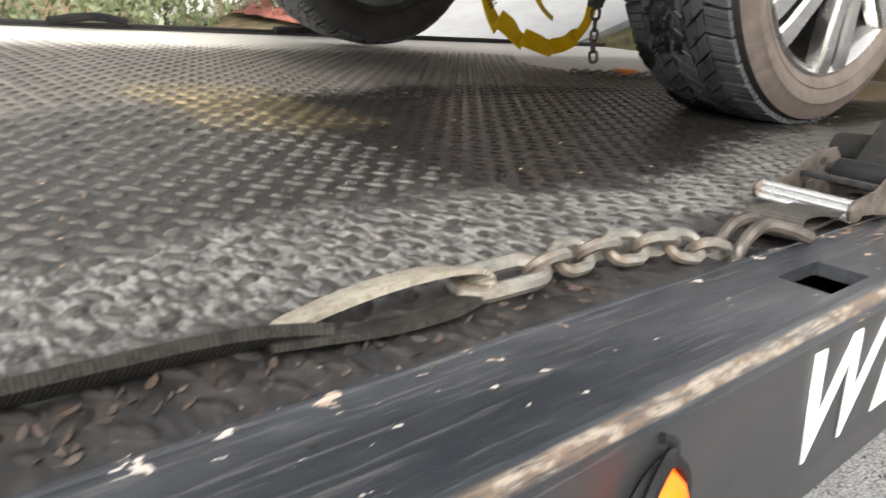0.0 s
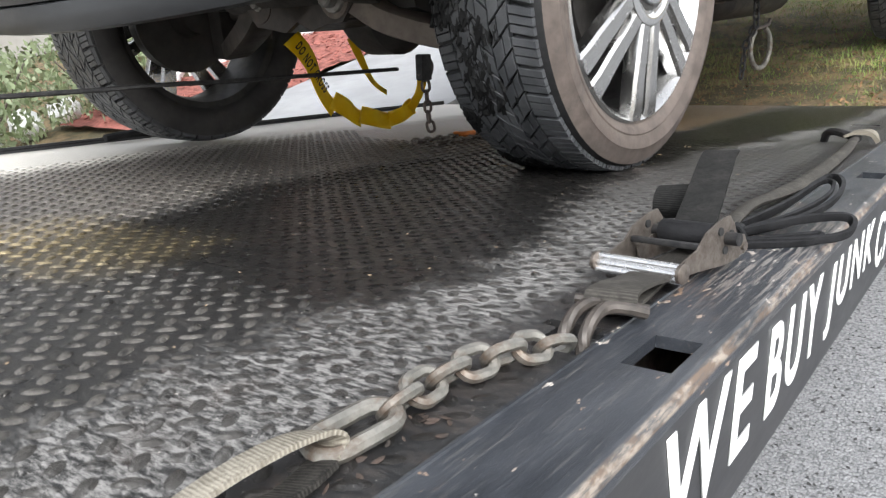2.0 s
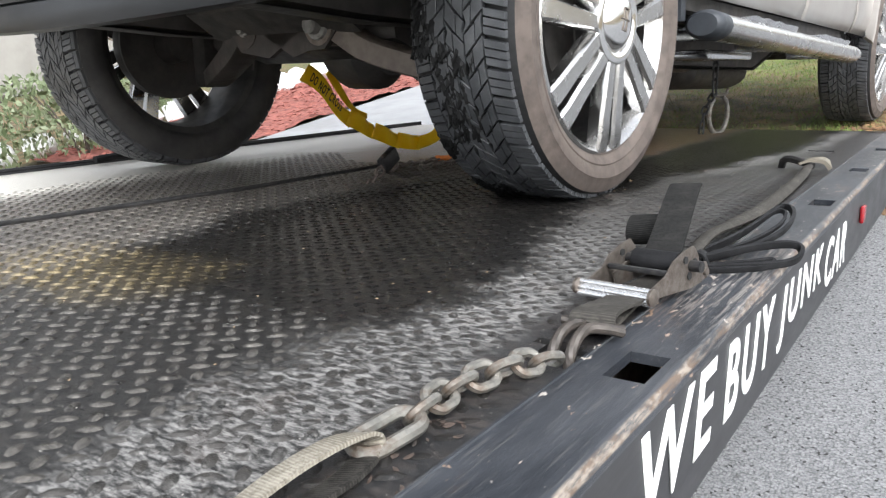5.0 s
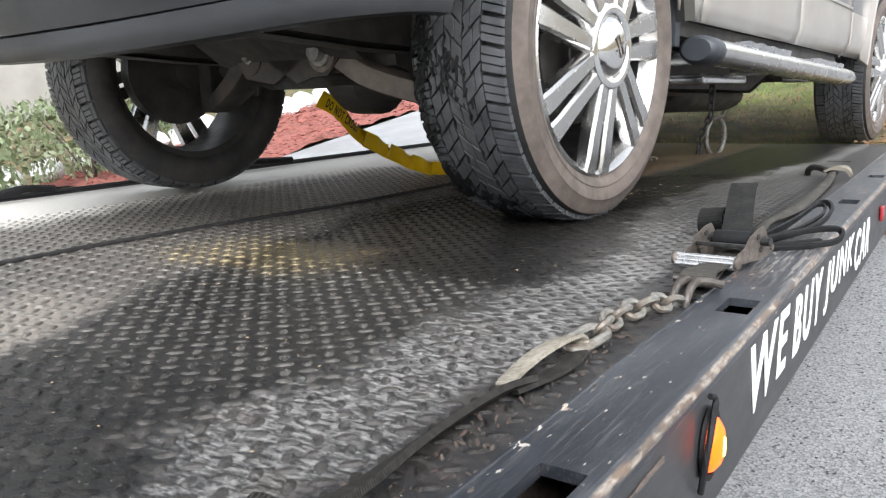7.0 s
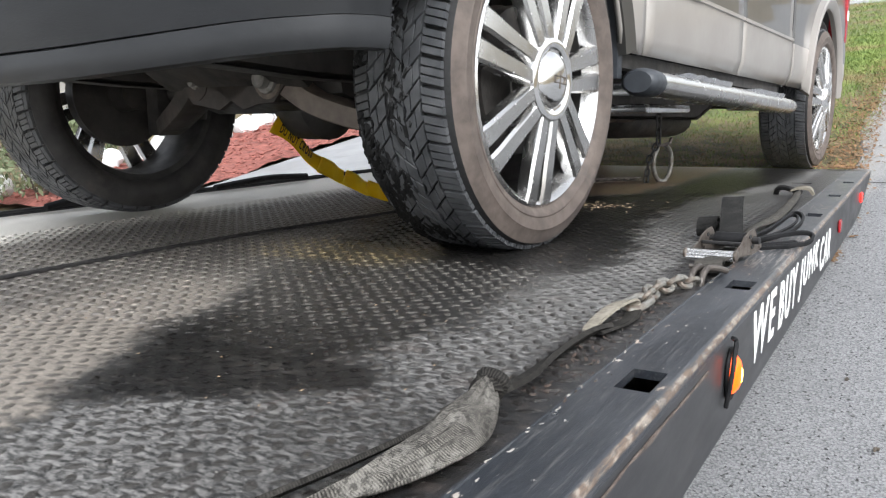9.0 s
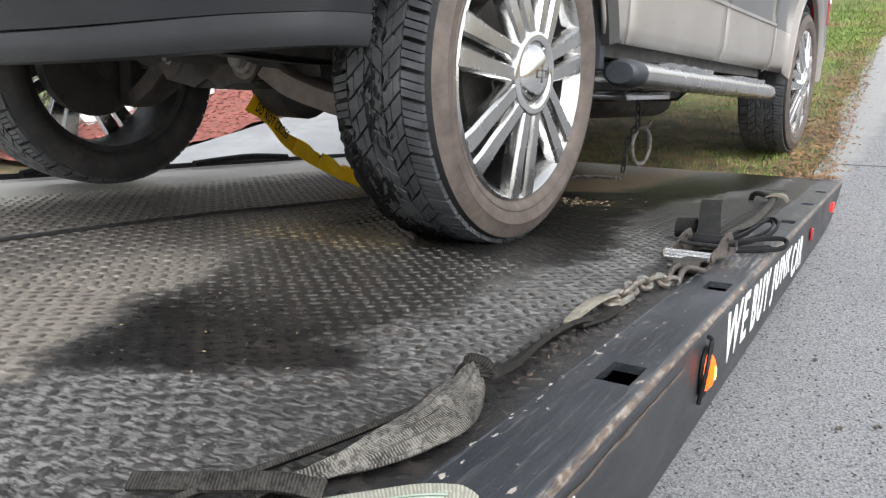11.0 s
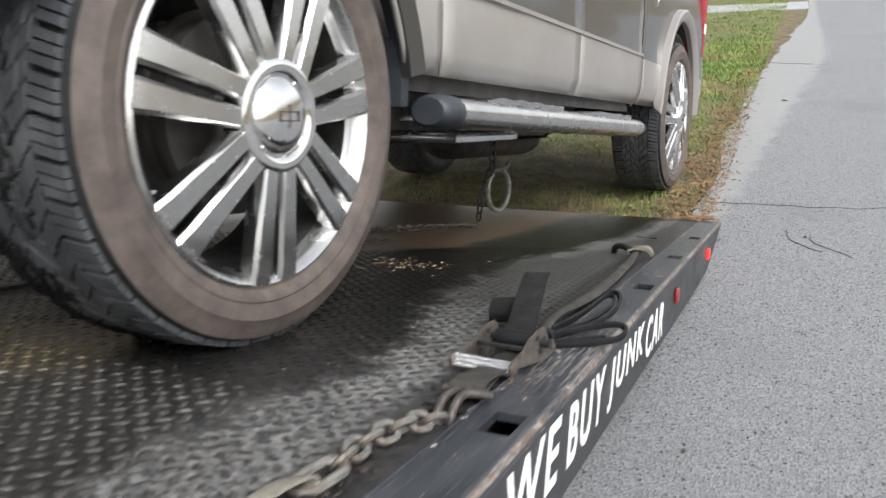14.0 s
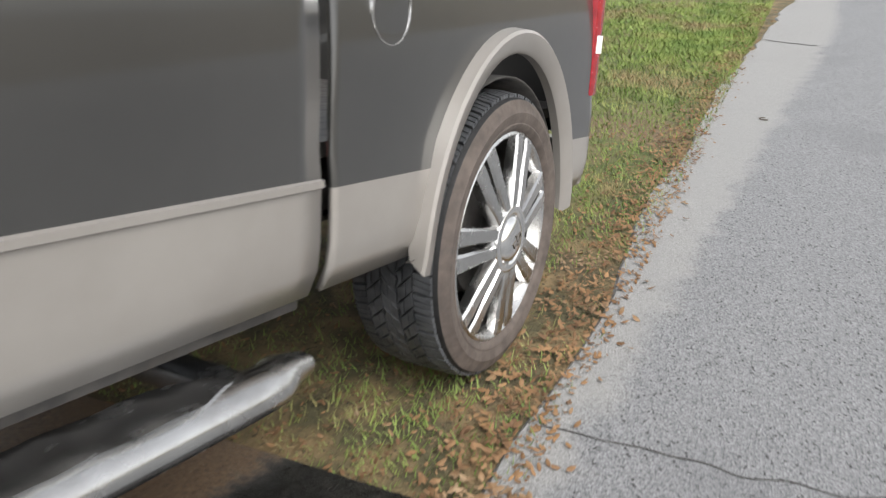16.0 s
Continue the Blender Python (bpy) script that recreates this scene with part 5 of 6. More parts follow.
    # chassis
    for x in (-0.48, WIDE + 0.48):
        bm = bmesh.new()
        sweep(bm, [(x, -0.62, 0.12), (x, -0.30, 0.10), (x, 0.1, 0.09), (x, 0.6, 0.0), (x, 2.5, -0.02), (x, 3.0, 0.12), (x, 3.6, 0.12), (x, 3.95, 0.05)], flat(0.07, 0.15), (1, 0, 0))
        part("frame_rail", bm, M_UNDER, base, "greasy black frame rail")
    bm = bmesh.new()
    prism(bm, [(-0.17, 0.10), (0.10, 0.10), (0.14, -0.03), (0.02, -0.07), (-0.14, -0.02)], WIDE + 0.50, -0.50)
    cm = part("crossmember", bm, M_UNDER, base, "grimy suspension crossmember")
    # no holes are cut: black discs stand for the shade inside them
    for x in (-0.58, -0.70, -0.95, -1.08):
        bm = bmesh.new()
        lathe(bm, [(-0.010, 0.0), (-0.010, 0.012), (0.004, 0.014), (0.008, 0.0)], 10)
        part("hole_rim", bm, M_INK, cm, "", True, pose(x, -0.17, 0.055, 0, 0, -90))
    bm = bmesh.new()
    prism(bm, [(-0.30, 0.14), (-0.20, 0.14), (-0.17, 0.02), (-0.20, -0.005), (-0.30, 0.06)], WIDE + 0.56, -0.56)
    part("front_beam", bm, M_UNDER, base, "dark stamped front beam")
    bm = bmesh.new()
    lathe(bm, [(-0.10, 0.0), (-0.10, 0.10), (-0.05, 0.13), (0.05, 0.13), (0.10, 0.09), (0.10, 0.0)], 24)
    part("differential", bm, M_UNDER, base, "", True, pose(WIDE / 2, 0.12, -0.02))
    for s in (0, 1):
        fx = (lambda v: v) if s == 0 else (lambda v: WIDE - v)
        bm = bmesh.new()
        pts = curve([(fx(-0.70), -0.16, 0.018), (fx(-0.65), -0.16, 0.004), (fx(-0.57), -0.145, -0.045), (fx(-0.44), -0.10, -0.088), (fx(-0.30), -0.03, -0.112)], 5)
        sweep(bm, pts, [(-0.5, -0.42), (-0.42, -0.5), (0.42, -0.5), (0.5, -0.42), (0.5, 0.42), (0.42, 0.5), (-0.42, 0.5), (-0.5, 0.42)], (0, 1, 0), sizes=[(0.10 - 0.001 * i, 0.066 - 0.0006 * i) for i in range(len(pts))])
        arm = part("control_arm", bm, M_ARM if s == 0 else M_GUSSET, base, "rust-filmed lower control arm")
        bm = bmesh.new()
        lathe(bm, [(-0.055, 0.0), (-0.055, 0.052), (0.055, 0.052), (0.055, 0.0)], 20)
        part("bushing", bm, M_ARM if s == 0 else M_GUSSET, arm, "", True, pose(fx(-0.70), -0.16, 0.018, 0, 0, 90))
        bm = bmesh.new()
        lathe(bm, [(-0.02, 0.034), (0.0, 0.034), (0.004, 0.032), (0.006, 0.022), (0.024, 0.021), (0.028, 0.016), (0.028, 0.0)], 12)
        part("bolt", bm, M_ZINC, arm, "dull steel bolt", True, pose(fx(-0.70), -0.218, 0.018, 0, 0, -90) @ Matrix.Scale(1.15 if s == 0 else 0.6, 4))
        bm = bmesh.new()
        bx0, bx1 = sorted((fx(-0.98), fx(-0.64)))
        gus = [(bx0, 0.11), (bx1, 0.11), (bx1, 0.0), (fx(-0.68), -0.042), (fx(-0.74), -0.045), (fx(-0.80), -0.06), (fx(-0.98), 0.03)] if s == 0 else [(bx0, 0.11), (bx1, 0.11), (bx1, 0.03), (fx(-0.80), -0.06), (fx(-0.68), -0.042), (bx0, 0.0)]
        va = [bm.verts.new((x, -0.212, z)) for x, z in gus]
        vb = [bm.verts.new((x, -0.196, z)) for x, z in gus]
        bm.faces.new(va), bm.faces.new(vb[::-1])
        for i in range(len(gus)):
            j = (i + 1) % len(gus)
            bm.faces.new((va[j], va[i], vb[i], vb[j]))
        part("gusset_plate", bm, M_GUSSET, arm, "grimy brown gusset plate", False)
        bm = bmesh.new()
        box(bm, min(fx(-0.86), fx(-0.735)), max(fx(-0.86), fx(-0.735)), -0.20, -0.08, -0.045, 0.11, 0.02)
        part("arm_mount", bm, M_UNDER, arm)
        bm = bmesh.new()
        tube(bm, [(fx(-0.28), 0, 0), (fx(-0.9), 0.10, 0.01)], 0.022, 10)
        part("drive_shaft", bm, M_UNDER, base)
        bm = bmesh.new()
        tube(bm, [(fx(-0.34), 0.03, -0.08), (fx(-0.42), 0.05, 0.42)], 0.05, 12)
        part("shock_absorber", bm, M_UNDER, base)
        bm = bmesh.new()
        box(bm, min(fx(-0.27), fx(-0.20)), max(fx(-0.27), fx(-0.20)), -0.05, 0.05, -0.14, 0.16, 0.015)
        part("knuckle", bm, M_UNDER, base)
    bm = bmesh.new()
    tube(bm, [(-0.25, 3.36, 0), (WIDE + 0.25, 3.36, 0)], 0.05, 14)
    part("rear_axle", bm, M_UNDER, base)
    bm = bmesh.new()
    box(bm, WIDE + 0.52, -0.52, 0.2, 3.9, -0.02, 0.10, 0.01)
    part("underbody", bm, M_UNDER, base, "dark underbody")
    bm = bmesh.new()
    tube(bm, curve([(-0.62, 0.4, -0.05), (-0.60, 1.2, -0.07), (-0.56, 2.0, -0.08), (-0.62, 2.7, -0.03)], 5), 0.035, 10)
    part("exhaust_pipe", bm, M_RUST, base, "rusty exhaust pipe")
    bm = bmesh.new()
    sweep(bm, [(-0.66, 1.86, -0.10), (-0.66, 1.92, -0.11), (-0.66, 2.62, -0.12), (-0.66, 2.70, -0.11)], [(0.15 * math.cos(a), 0.085 * math.sin(a)) for a in [math.tau * i / 18 for i in range(18)]], (1, 0, 0), sizes=[0.6, 1, 1, 0.6])
    part("muffler", bm, M_UNDER, base, "dark oval muffler")
    bm = bmesh.new()
    sweep(bm, [(WIDE / 2, 0.35, 0.0), (WIDE / 2, 0.55, -0.05), (WIDE / 2, 1.05, -0.05), (WIDE / 2, 1.35, 0.0)], [(0.20 * math.cos(a), 0.13 * math.sin(a)) for a in [math.tau * i / 14 for i in range(14)]], (1, 0, 0), sizes=[0.7, 1, 0.8, 0.5])
    part("gearbox", bm, M_UNDER, base, "greasy gearbox")
    bm = bmesh.new()
    box(bm, -0.30, -0.08, 0.86, 1.30, -0.075, -0.045, 0.012)
    part("skid_bracket", bm, M_CHROME_DULL, base, "dirty aluminium bracket under the sill")
    wheels = [wheel_meshes(base, pose(0, 0, 0), None)]
    for m in (pose(WIDE, -0.08, 0, 0, 0, 180), pose(0, WHEELBASE - 0.03, 0), pose(WIDE, WHEELBASE - 0.03, 0, 0, 0, 180)):
        wheels.append(wheel_meshes(base, m, wheels[0]))
    torn_tread(wheels[0])
    return base, wheels


# ---- what lies on the bed ----
def on_bed(name, label, category, group="", m=None):
    return tagged(empty(name, BED @ m if m else BED), label, category, group)


def link_bm(length, width, r, seg=7):
    """One chain link: a stadium of round bar, its length along y."""
    bm = bmesh.new()
    s, e = (length - width) / 2, width / 2 - r
    pts = [(e * math.cos(a), s + e * math.sin(a), 0) for a in [math.pi * i / 8 for i in range(9)]]
    pts += [(-e * math.cos(a), -s - e * math.sin(a), 0) for a in [math.pi * i / 8 for i in range(9)]]
    tube(bm, pts, r, seg, True, (0, 0, 1))
    return bm


def chain_along(base, pts, pitch, length, width, r, material, label="", lay=42, name="link"):
    """Links laid end to end along the points, turned by turns."""
    ps = curve(pts, 24)
    run, at, out, first = 0.0, 0.0, 0, None
    for a, b in zip(ps, ps[1:]):
        step = (b - a).length
        while at <= run + step:
            p, d = a.lerp(b, (at - run) / step), (b - a).normalized()
            side = d.cross(Vector((0, 0, 1)))
            side = side.normalized() if side.length > 0.1 else Vector((1, 0, 0))
            up = side.cross(d)
            m = Matrix((side, d, up)).transposed().to_4x4()
            m.translation = p
            m = m @ Matrix.Rotation(radians(lay if out % 2 else lay - 90) + 0.25 * noise.noise((out * 1.7, 0, 1)), 4, "Y")
            if first is None:
                first = part(name, link_bm(length, width, r), material, base, label, True, m)
            else:
                again(first, m, base)
            out += 1
            at += pitch
        run += step


def sling():
    """The grey recovery sling: chain, stitched eye, long webbing, knot and pale tail."""
    base = on_bed("chain_sling", "grey webbing sling with a galvanised chain on the rail", "sling")
    chain_along(base, [(-0.149, -0.238, 0.014), (-0.150, -0.19, 0.015), (-0.141, -0.145, 0.015), (-0.127, -0.105, 0.014), (-0.117, -0.070, 0.006)], 0.0285, 0.045, 0.032, 0.0049, M_CHAIN, "galvanised chain link")
    bm = link_bm(0.078, 0.041, 0.0062, 8)
    part("joining_link", bm, M_CHAIN, base, "large weldless end link", True, pose(-0.151, -0.283, 0.012, 6, 8, -10))
    # the eye: a pale band folded over the end link
    bm = bmesh.new()
    pts = curve([(-0.148, -0.312, 0.006), (-0.150, -0.303, 0.013), (-0.154, -0.310, 0.020), (-0.160, -0.332, 0.022), (-0.167, -0.366, 0.018), (-0.172, -0.400, 0.011), (-0.173, -0.426, 0.005), (-0.171, -0.434, 0.002)], 5)
    sizes = [0.70 + 0.3 * (i / len(pts)) if i < len(pts) * 0.35 else 0.86 - 0.5 * (i / len(pts) - 0.35) + (0.55 * max(0, i / len(pts) - 0.8) * 3) for i in range(len(pts))]
    sweep(bm, pts, flat(0.032, 0.0036), (1.0, 0.2, 0.2), sizes=[(f, 1) for f in sizes], uv=True)
    part("eye_band", bm, M_TAN, base, "pale tan stitched eye")
    bm = bmesh.new()
    pts = curve([(-0.145, -0.318, 0.006), (-0.142, -0.345, 0.003), (-0.143, -0.39, 0.003), (-0.150, -0.43, 0.004), (-0.156, -0.455, 0.004)], 5)
    sweep(bm, pts, flat(0.026, 0.004), (1, 0.15, 0.25), uv=True)
    part("eye_under_band", bm, M_SLING, base, "dark underside of the eye")
    bm = bmesh.new()
    pts = curve([(-0.150, -0.42, 0.006), (-0.158, -0.47, 0.009), (-0.160, -0.54, 0.010), (-0.154, -0.62, 0.014), (-0.145, -0.70, 0.018), (-0.142, -0.775, 0.028)], 8)
    tw = [(1, 0.1, 0.55 + 0.5 * math.sin(i * 0.11)) for i in range(len(pts))]
    sweep(bm, pts, flat(0.021, 0.007), sides=tw, uv=True)
    part("webbing", bm, M_SLING, base, "dark ribbed webbing")
    # knot
    for k, (a, b) in enumerate(((0.017, 0.4), (0.015, 1.5), (0.013, 2.5))):
        bm = bmesh.new()
        pts = [(-0.145 + a * math.cos(t) * math.cos(b) + 0.004 * math.sin(3 * t), -0.792 + a * math.cos(t) * math.sin(b) * 0.9, 0.034 + a * 0.95 * math.sin(t)) for t in [math.tau * i / 22 for i in range(22)]]
        n = Vector((-math.sin(b), math.cos(b), 0.2))
        sweep(bm, pts, flat(0.017, 0.005), (n.x, n.y, n.z), True, uv=True)
        part("knot_turn", bm, M_SLING, base, "dark knotted turn")
    # the spread, abraded fold below the knot
    bm = bmesh.new()
    cols, rows, grid = 26, 10, []
    spine = curve([(-0.143, -0.800, 0.034), (-0.136, -0.845, 0.028), (-0.132, -0.900, 0.020), (-0.145, -0.965, 0.014), (-0.168, -1.030, 0.009), (-0.195, -1.10, 0.006)], 6)[:cols + 1]
    layer = bm.loops.layers.uv.verify()
    for i, p in enumerate(spine):
        u = i / (len(spine) - 1)
        w = 0.016 + 0.050 * math.sin(math.pi * min(1, u * 1.05)) ** 0.9
        grid.append([bm.verts.new(p + Vector(((j / rows - 0.5) * w, 0.35 * (j / rows - 0.5) * w, 0.016 * math.sin(math.pi * j / rows) * (1 - 0.4 * u) + 0.0025 * math.sin(j * 2.6 + i * 0.35) + 0.002 * noise.noise((i * 0.6, j, 3))))) for j in range(rows + 1)])
    for i in range(len(spine) - 1):
        for j in range(rows):
            f = bm.faces.new((grid[i][j], grid[i + 1][j], grid[i + 1][j + 1], grid[i][j + 1]))
            for loop, c in zip(f.loops, ((i, j), (i + 1, j), (i + 1, j + 1), (i, j + 1))):
                loop[layer].uv = (c[0] * 0.012, c[1] * 0.008)
    solid(part("spread_fold", bm, M_SLING_PALE, base, "pale abraded fold of webbing"), 0.004)
    for k, pts in enumerate(([(-0.150, -0.80, 0.020), (-0.170, -0.88, 0.016), (-0.190, -0.96, 0.012), (-0.214, -1.05, 0.010), (-0.24, -1.14, 0.008)],
                             [(-0.142, -0.81, 0.018), (-0.160, -0.90, 0.010), (-0.178, -0.99, 0.008), (-0.19, -1.08, 0.006)])):
        bm = bmesh.new()
        ps = curve(pts, 7)
        sweep(bm, ps, flat(0.020, 0.005), (1, 0.2, 0.7 if k < 2 else -0.6), uv=True)
        part("webbing_ply", bm, M_SLING, base, "dark ribbed ply")
    bm = bmesh.new()
    sweep(bm, curve([(-0.135, -1.055, 0.018), (-0.17, -1.070, 0.022), (-0.22, -1.095, 0.018), (-0.28, -1.12, 0.012)], 6), flat(0.017, 0.004), (0.2, 1, 0.5), uv=True)
    part("folded_tail", bm, M_SLING, base, "folded dark webbing")
    bm = bmesh.new()
    pts = curve([(-0.036, -0.990, 0.008), (-0.050, -1.000, 0.014), (-0.075, -1.020, 0.016), (-0.105, -1.048, 0.013), (-0.135, -1.082, 0.010), (-0.16, -1.12, 0.008)], 6)
    sweep(bm, pts, flat(0.021, 0.004), (0.35, 1, 0.25), sizes=[(0.6 + 0.4 * min(1, i / 5), 1) for i in range(len(pts))], uv=True)
    part("cream_tail", bm, M_CREAM, base, "cream webbing tail")
    for k in range(3):
        bm = bmesh.new()
        sweep(bm, [Vector(p) + Vector((0.004, 0.006 * (k - 1), 0.0028)) for p in pts[8:26]], [(-0.0008, -0.0006), (0.0008, -0.0006), (0.0008, 0.0006), (-0.0008, 0.0006)], (0.35, 1, 0.25))
        part("printed_line", bm, mat_green(), base)
    return base


_green = []


def mat_green():
    if not _green:
        _green.append(mat("faded_green_print", (0.20, 0.27, 0.21), (0.27, 0.31, 0.26), 40, 0.8))
    return _green[0]


def ratchet_strap():
    base = on_bed("ratchet_strap", "black ratchet tie-down strap hooked into the deck slot", "ratchet strap")
    # twin hook
    for dx in (0.0, 0.020):
        bm = bmesh.new()
        tube(bm, curve([(-0.128 + dx, -0.042, -0.022), (-0.130 + dx, -0.036, 0.000), (-0.128 + dx, -0.022, 0.017), (-0.124 + dx, -0.004, 0.023), (-0.122 + dx * 1.6, 0.012, 0.020), (-0.122 + dx * 2.2, 0.026, 0.014)], 6), 0.0062, 9)
        part("hook", bm, M_HOOK, base, "brownish wire hook")
    bm = bmesh.new()
    tube(bm, curve([(-0.148, 0.024, 0.018), (-0.12, 0.030, 0.017), (-0.095, 0.036, 0.014), (-0.082, 0.042, 0.012)], 4), 0.0050, 8)
    part("hook_bar", bm, M_HOOK, base)
    # short webbing, hook to ratchet
    bm = bmesh.new()
    pts = curve([(-0.112, 0.024, 0.014), (-0.113, 0.030, 0.027), (-0.116, 0.070, 0.025), (-0.118, 0.120, 0.018), (-0.118, 0.20, 0.014), (-0.112, 0.27, 0.014)], 6)
    sweep(bm, pts, flat(0.050, 0.0042), (1, 0.22, 0.05), uv=True)
    part("short_webbing", bm, M_STRAP_DUSTY, base, "dusty webbing over the hook")
    bm = bmesh.new()
    pts = curve([(-0.118, 0.026, 0.010), (-0.122, 0.06, 0.009), (-0.130, 0.12, 0.006), (-0.138, 0.20, 0.006)], 5)
    sweep(bm, pts, flat(0.050, 0.004), (1, 0.22, 0.0), uv=True)
    part("short_webbing", bm, M_STRAP_DUSTY, base)
    # ratchet: two cheek plates, handle, rods, spool, pawl
    rm = pose(-0.121, 0.208, 0.021, 2, -2, -12) @ Matrix.Diagonal((1, 0.88, 0.86, 1))
    for s in (-1, 1):
        bm = bmesh.new()
        prism(bm, [(-0.075, -0.004), (-0.068, 0.012), (-0.030, 0.022), (-0.010, 0.038), (0.022, 0.048), (0.045, 0.050), (0.056, 0.036), (0.062, 0.016), (0.070, 0.006), (0.066, -0.010), (0.030, -0.012), (-0.03, -0.006)], s * 0.046 - 0.0013, s * 0.046 + 0.0013)
        ck = part("cheek_plate", bm, M_BRACKET, base, "tarnished stamped cheek plate", False, rm)
        for y, z in ((0.02, 0.034), (0.045, 0.026), (0.03, 0.008)):
            bm = bmesh.new()
            lathe(bm, [(-0.003, 0.0), (-0.003, 0.0055), (0.003, 0.0055), (0.003, 0.0)], 10)
            part("rivet", bm, M_INK, ck, "", True, pose(s * 0.046, y, z))
        bm = bmesh.new()
        prism(bm, [(-0.010, -0.012), (0.095, -0.012), (0.102, 0.0), (0.095, 0.014), (0.02, 0.020), (-0.014, 0.010)], s * 0.039 - 0.0013, s * 0.039 + 0.0013)
        part("frame_plate", bm, M_BRACKET, base, "", False, rm)
    for i, (dy, dz) in enumerate(((0, 0.0055), (-0.004, -0.002), (-0.006, -0.0095))):
        bm = bmesh.new()
        tube(bm, [(-0.053, -0.074 + dy, 0.005 + dz), (0.053, -0.074 + dy, 0.005 + dz)], 0.0046, 12)
        part("handle_bar", bm, M_STEEL, base, "bright ribbed steel handle", True, rm)
    for s in (-1, 1):
        bm = bmesh.new()
        lathe(bm, [(-0.002, 0.0), (-0.002, 0.0125), (0.002, 0.0125), (0.003, 0.010), (0.003, 0.0)], 18)
        part("handle_end", bm, M_BRACKET, base, "", True, rm @ pose(s * 0.0535, -0.077, 0.004))
    bm = bmesh.new()
    box(bm, -0.043, 0.043, -0.022, -0.014, 0.018, 0.026, 0.002)
    part("pawl", bm, M_BLACKIRON, base, "black pawl bar", True, rm)
    bm = bmesh.new()
    tube(bm, [(-0.058, 0.036, 0.022), (0.062, 0.036, 0.022)], 0.0085, 14)
    part("spool", bm, M_BLACKIRON, base, "black spool", True, rm)
    bm = bmesh.new()
    lathe(bm, [(-0.032, 0.0), (-0.032, 0.0175), (0.032, 0.0175), (0.032, 0.0)], 22)
    part("wound_webbing", bm, M_CORD, base, "black webbing wound on the spool", True, rm @ pose(0, 0.036, 0.022))
    bm = bmesh.new()
    tube(bm, [(-0.045, 0.088, 0.0), (0.045, 0.088, 0.0)], 0.006, 10)
    part("anchor_rod", bm, M_BRACKET, base, "", True, rm)
    # upright tail and its curl
    bm = bmesh.new()
    pts = curve([(-0.118, 0.245, 0.034), (-0.124, 0.280, 0.040), (-0.140, 0.360, 0.056), (-0.156, 0.440, 0.076), (-0.168, 0.505, 0.094), (-0.172, 0.533, 0.099)], 6)
    sweep(bm, pts, flat(0.050, 0.0034), (1, 0.10, 0.05), uv=True)
    part("upright_tail", bm, M_STRAP, base, "stiff black strap tail standing clear of the deck")
    bm = bmesh.new()
    pts = [(-0.214, 0.462 + (0.030 - 0.0022 * t) * math.cos(t), 0.030 + (0.029 - 0.0022 * t) * math.sin(t)) for t in [0.3 * i for i in range(36)]]
    sweep(bm, pts, flat(0.046, 0.003), (1, 0.05, 0.1), uv=True)
    part("curled_tail", bm, M_STRAP, base, "coiled black strap end")
    # the long webbing to the far hook
    bm = bmesh.new()
    pts = curve([(-0.112, 0.31, 0.018), (-0.114, 0.38, 0.022), (-0.116, 0.48, 0.030), (-0.118, 0.62, 0.022), (-0.120, 0.85, 0.012), (-0.128, 1.10, 0.010), (-0.140, 1.35, 0.010), (-0.150, 1.50, 0.016)], 8)
    sweep(bm, pts, [(0.0135 * math.cos(a), 0.0075 * math.sin(a)) for a in [math.tau * i / 10 for i in range(10)]], sides=[(1, 0.1, 0.35 * math.sin(i * 0.13)) for i in range(len(pts))], uv=True)
    part("long_webbing", bm, M_STRAP_DUSTY, base, "dusty strap stretched along the rail")
    bm = bmesh.new()
    tube(bm, curve([(-0.235, 1.60, -0.010), (-0.228, 1.585, 0.02), (-0.205, 1.56, 0.030), (-0.17, 1.53, 0.026), (-0.14, 1.51, 0.018)], 5), 0.010, 8)
    part("far_hook", bm, M_BLACKIRON, base, "black far hook")
    bm = bmesh.new()
    sweep(bm, curve([(-0.175, 1.51, 0.022), (-0.150, 1.52, 0.032), (-0.120, 1.535, 0.030), (-0.105, 1.545, 0.016)], 4), [(-0.030, -0.006), (0.030, -0.010), (0.036, 0.006), (-0.028, 0.010)], (0, 1, 0.1), sizes=[0.36 + 0.03 * i for i in range(13)])
    part("worn_tip", bm, M_TAN, base, "frayed pale strap tip")
    return base


